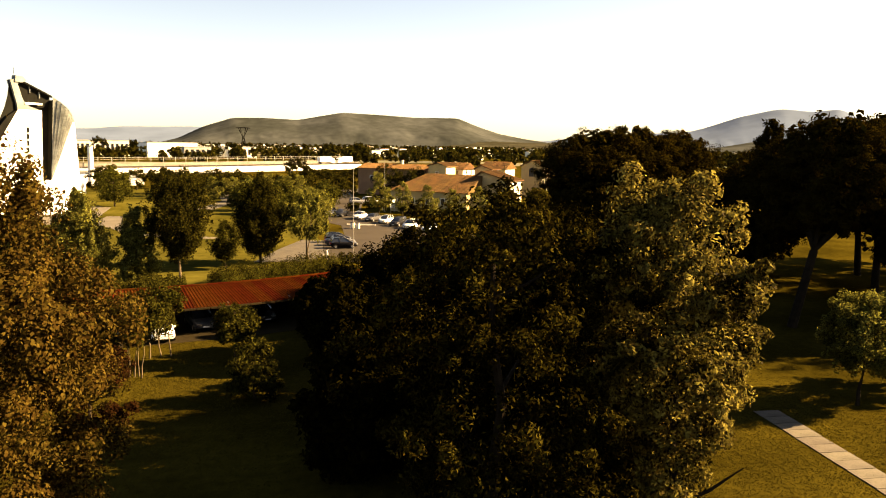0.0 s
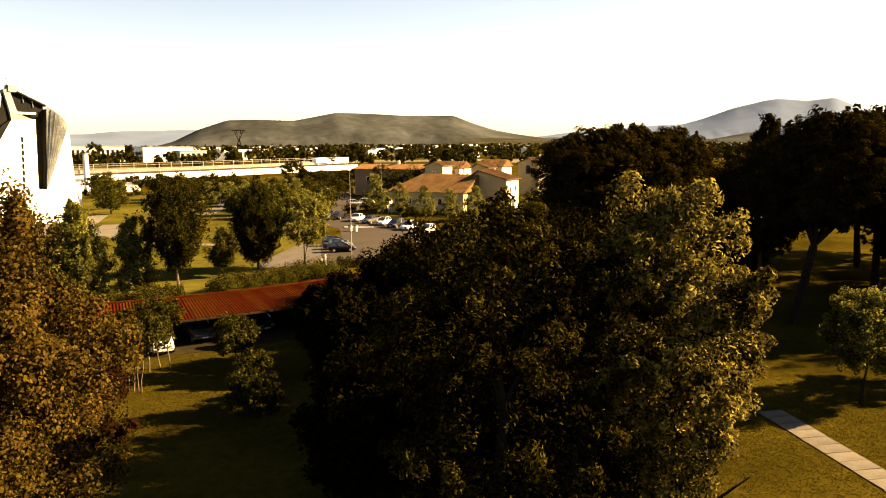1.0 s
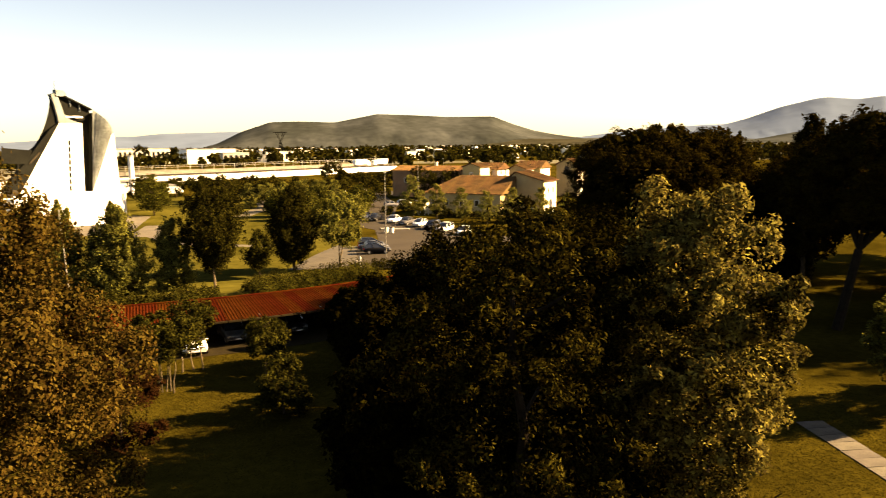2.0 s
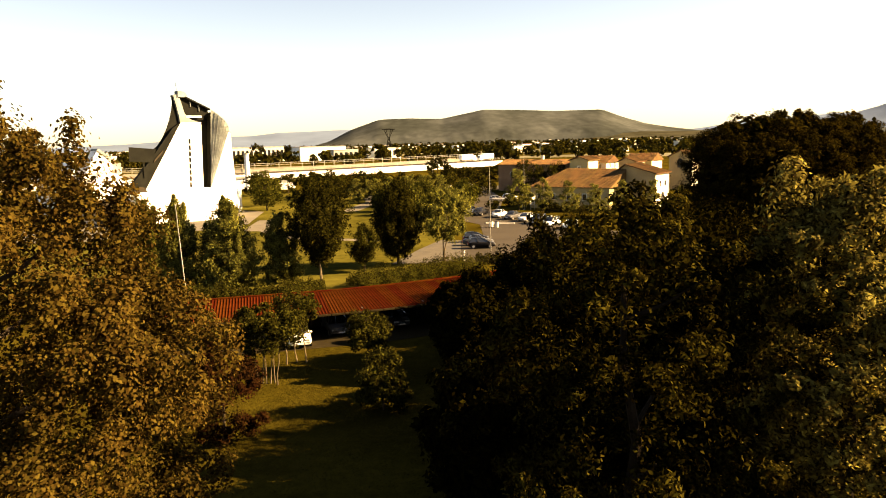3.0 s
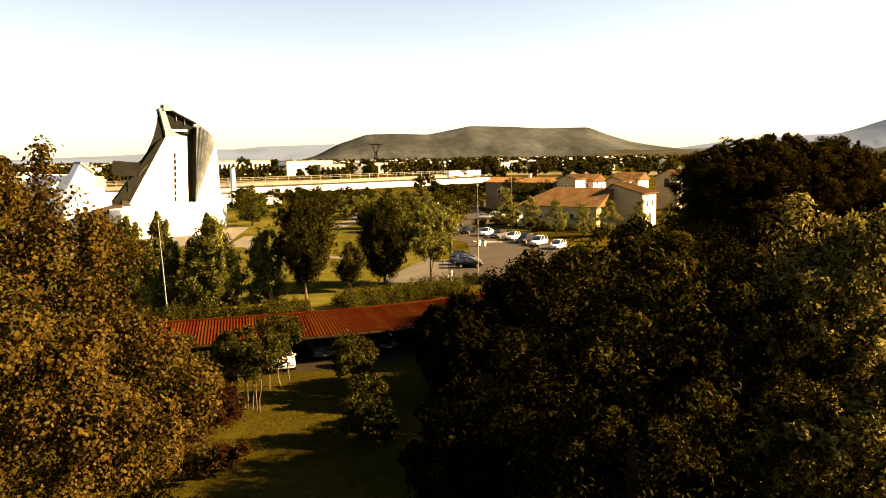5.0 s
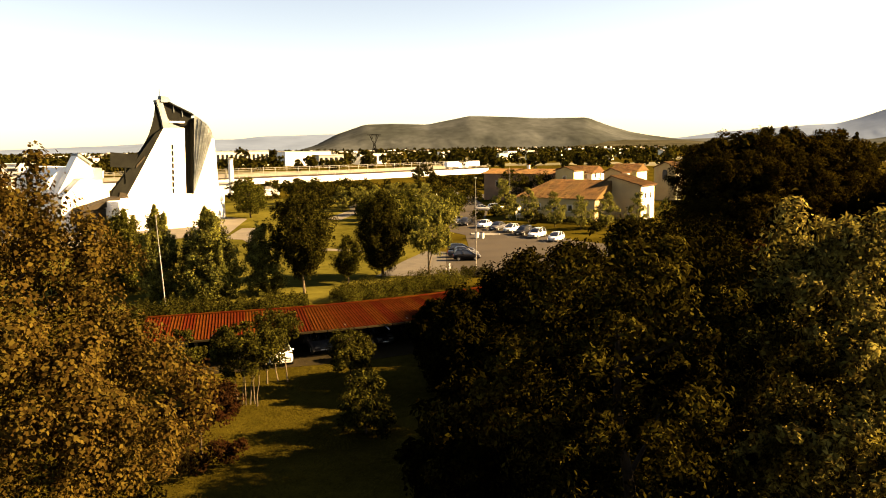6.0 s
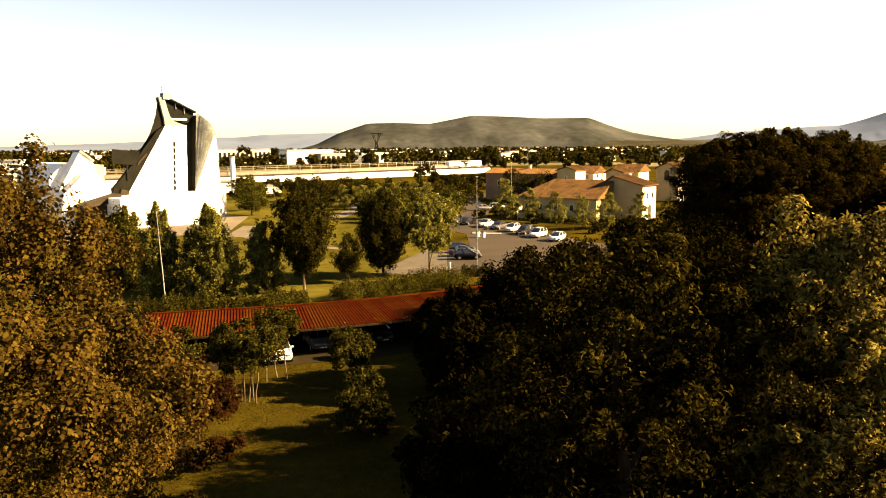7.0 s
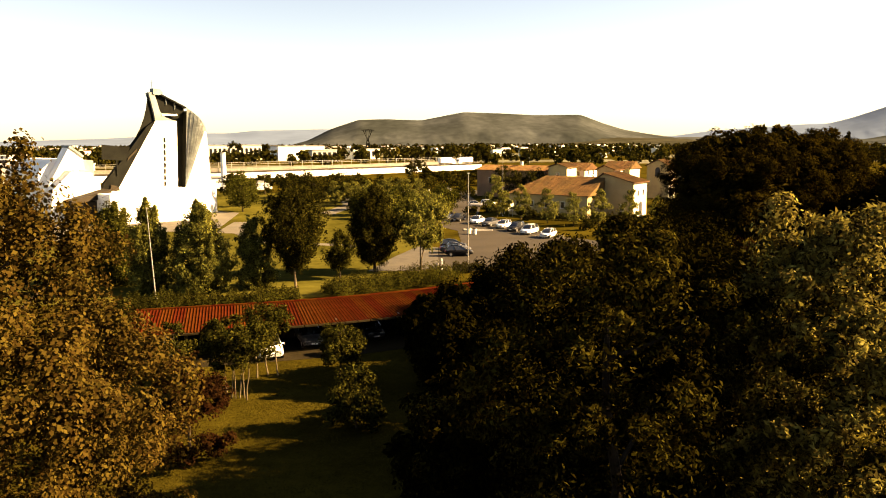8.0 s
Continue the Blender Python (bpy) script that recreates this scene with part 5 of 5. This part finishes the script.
pine("broad dark stone pine beyond the lawn", 30.6, 79, 6.3, 16.2, 6.4, 81)
pine("broad dark stone pine with umbrella crown", 41.5, 83, 6.2, 16.4, 6.6, 82)
pine("broad dark stone pine with umbrella crown", 35.8, 81, 6.2, 16.5, 6.8, 182)
pine("tall dark stone pine over the shaded lawn", 39.0, 52.9, 8.8, 16.9, 6.6, 283, lean=3.2)
pine("dark stone pine with tall trunk", 56.0, 64.0, 7.5, 17.2, 7.2, 84)
pine("dark stone pine with tall trunk", 64.0, 76.5, 7.5, 18.0, 7.5, 85)
pine("dark stone pine with tall trunk", 50.0, 74.0, 5.5, 13.2, 6.5, 86)
pine("small young stone pine on the lawn", 54.5, 60.0, 4.6, 8.8, 2.6, 87, 120, 50)
# Next four stand out of view, added to shade the lawn.
pine("unseen stone pine added to shade the lawn", 64.0, 54.0, 7.0, 17.0, 7.0, 95)
pine("unseen stone pine added to shade the lawn", 54.5, 51.5, 7.0, 16.0, 6.5, 96, 300, 60)
pine("unseen stone pine added to shade the lawn", 60.0, 49.0, 7.0, 16.5, 7.0, 97, 300, 60)
pine("unseen stone pine added to shade the lawn", 72.0, 54.0, 7.0, 17.0, 7.0, 98, 300, 60)
pine("dark stone pine behind others", 70.0, 62.0, 7.0, 18.5, 7.0, 88)
pine("dark stone pine behind others", 80.0, 84.0, 6.5, 18.0, 7.5, 89)
# Next two are out of view as well, added for their shade.
pine("dark stone pine behind others", 92.0, 72.0, 6.5, 18.0, 7.5, 92)
pine("dark stone pine behind others", 76.0, 46.0, 6.5, 18.0, 7.5, 93)
pine("distant stone pine beyond the lawn", 75.0, 110.0, 6.0, 15.5, 8.0, 90)
tree("dark cedar with drooping spiky top", 44.6, 66.5, [(4.0, 2.0), (6, 3.0), (10, 2.5), (13.5, 1.7), (16, 1.0), (17.6, 0.35)], M_NEEDLE, 460, 60, 0.42, 0.42, seed=91, trunk_r=0.25, limbs=10, category="cedar tree", bough=2, lump=0.1, aspect=0.25, name="cedar")
for x, y, h in ((94, 177, 18.6), (97.5, 178, 17.0)):
    tree("dark slender cypress behind the pines", x, y, [(0.5, 1.0), (h * 0.4, 1.5), (h * 0.7, 1.2), (h * 0.9, 0.6), (h, 0.1)], M_LEAF_DEEP, 360, 30, 0.4, 0.4, seed=int(h * 4), trunk_r=0.2, limbs=4, category="cypress", name="cypress", bough=2, fill=0.3, group="cypresses")


# ---- hedges ----
def hedge(label, pts, width, h, mat, seed, n_per_m=620, size=0.17):
    rng = np.random.default_rng(seed)
    t = thing("hedge", label, "hedge", "hedges")
    out = []
    for a, b in zip(pts, pts[1:]):
        a, b = np.array(a, float), np.array(b, float)
        L = np.linalg.norm(b - a)
        d = (b - a) / L
        nrm = np.array([-d[1], d[0]])
        n = int(L * n_per_m)
        s = rng.uniform(0, L, n)
        th = rng.uniform(0, np.pi, n)
        lum = 0.92 + 0.24 * np.sin(s * 1.7 + seed) * np.sin(s * 0.61 + 2) + 0.2 * np.sin(s * 3.9 + th) * np.sin(s * 1.13) + 0.13 * np.sin(s * 8.3 - 2 * th)
        rad = rng.uniform(0.35, 1.1, n) ** 0.7 * lum
        off, z = np.cos(th) * width / 2 * rad, 0.1 + np.sin(th) ** 0.7 * (h - 0.1) * rad
        p = np.concatenate([a + d * s[:, None] + nrm * off[:, None], z[:, None]], 1)
        nn = np.concatenate([nrm * np.cos(th)[:, None], np.sin(th)[:, None]], 1)
        out.append(leaves(rng, p, nn, size))
    part("foliage", array_mesh("foliage", np.concatenate(out), 4, mat), None, t)
    b = bmesh.new()
    for a, c in zip(pts, pts[1:]):
        n = int((Vector(c) - Vector(a)).length / 0.8)
        for i in range(n):
            q = Vector(a).lerp(Vector(c), (i + 0.5) / n)
            tube(b, (q.x, q.y, 0), (q.x + 0.05, q.y, h * 0.75), 0.03, 0.015, 5)
    tagged(part("stem", b, M_BARK, t), kind="stuff")
    return t


hedge("clipped green hedge behind the carport", [(-30, 69.4), (-21, 70.9), (-13.4, 73.2)], 3.2, 1.8, M_LEAF_OLIVE, 3, 1000)
hedge("loose green hedge beside the car park", [(-10.9, 75.8), (-4, 80.7), (1.8, 86.0)], 4.6, 1.9, M_LEAF_OLIVE, 5, 1300)
hedge("dark green hedge at the car park corner", [(2.2, 89.8), (6.0, 90.2)], 1.4, 1.3, M_LEAF_DEEP, 7)
for x, y, h in ((30.5, 93, 3.4), (34, 95, 3.8), (37.5, 96, 3.5), (41, 98, 3.6)):
    tree("red-brown leaved shrub beyond the lawn", x, y, dome_env(0.1, h, 2.0), M_LEAF_RED, 90, 40, 0.24, 0.5, seed=int(x * 5), trunk_r=0.08, limbs=4, category="shrub", group="red shrubs", name="shrub")
hedge("dark clipped hedge in front of the village house", [(19, 153.5), (30, 148), (38, 146)], 1.6, 1.7, M_LEAF_DEEP, 9, 220, 0.26)
for x, y, r in ((18.6, 150.5, 1.5), (27.5, 133, 1.1), (33.5, 131.5, 1.3), (8, 162, 1.2), (12, 168, 1.4), (37, 135, 1.4)):
    tree("round dark clipped shrub", x, y, ball_env(0.1, r * 1.8, r), M_LEAF_DEEP, 60, 30, 0.28, 0.4, seed=int(x * 3), trunk_r=0.05, limbs=3, category="shrub", group="shrubs", name="shrub")


# ---- grass tufts on the nearer lawns ----
def grass_tufts(name, label, x0, y0, x1, y1, n, seed):
    rng = np.random.default_rng(seed)
    p = np.stack([rng.normal((x0 + x1) / 2, (x1 - x0) / 3.2, n), rng.normal((y0 + y1) / 2, (y1 - y0) / 3.2, n), np.zeros(n)], 1)
    a = rng.uniform(0, 6.28, n)
    w, h = rng.uniform(0.015, 0.03, n), rng.uniform(0.02, 0.06, n)
    d = np.stack([np.cos(a) * w, np.sin(a) * w, np.zeros(n)], 1)
    tip = np.stack([rng.normal(0, 0.05, n), rng.normal(0, 0.05, n), h], 1)
    return tagged(part(name, array_mesh(name, np.stack([p - d, p + d, p + tip], 1), 3, M_BLADE), None), label, "grass", kind="stuff")


grass_tufts("lawn_grass", "short dry lawn grass in the near clearing", -18, 28, 4, 55, 120000, 1)
grass_tufts("lawn_grass", "short dry lawn grass beside the slab path", 8, 14, 38, 46, 140000, 2)


# ---- small things by the car park ----
def totem(x, y, label):
    t = thing("sign_board", label, "sign", "car park signs", m=pose(x, y, 0, 0, 0, 35))
    for dx in (-0.5, 0.5):
        b = bmesh.new()
        tube(b, (dx, 0, 0), (dx, 0, 3.0), 0.05, 0.05, 6)
        part("post", b, M_STEEL, t)
    for z in (1.1, 2.05):
        part("panel", boxed(-0.75, -0.05, z, 0.75, 0.05, z + 0.85, bev=0.02), M_STUCCO_W, t, "pale blank panel")


totem(16.2, 158.5, "pale two-panel sign board beside young trees")
totem(15.0, 164.0, "pale two-panel sign board beside the road")


def litter_bin(x, y, label):
    t = thing("litter_bin", label, "bin", "bins", m=pose(x, y, 0.0))
    b = bmesh.new()
    tube(b, (0, 0, 0.05), (0, 0, 1.0), 0.32, 0.36, 12)
    part("drum", b, M_STUCCO_W, t)
    b = bmesh.new()
    tube(b, (0, 0, 1.0), (0, 0, 1.12), 0.38, 0.3, 12)
    part("lid", b, M_METALDARK, t)


litter_bin(6.0, 128.5, "pale round litter bin near the traffic island")
litter_bin(6.9, 127.6, "pale round litter bin near another one")


def bollard(x, y):
    t = thing("bollard", "short white bollard at the edge of the gravel", "bollard", "bollards", m=pose(x, y, 0))
    b = bmesh.new()
    tube(b, (0, 0, 0), (0, 0, 0.95), 0.11, 0.09, 10)
    part("shaft", b, M_WHITE, t)
    b = bmesh.new()
    tube(b, (0, 0, 0.95), (0, 0, 1.02), 0.12, 0.06, 10)
    part("cap", b, M_STEEL, t)


bollard(0.9, 94.6)
bollard(0.9, 92.4)
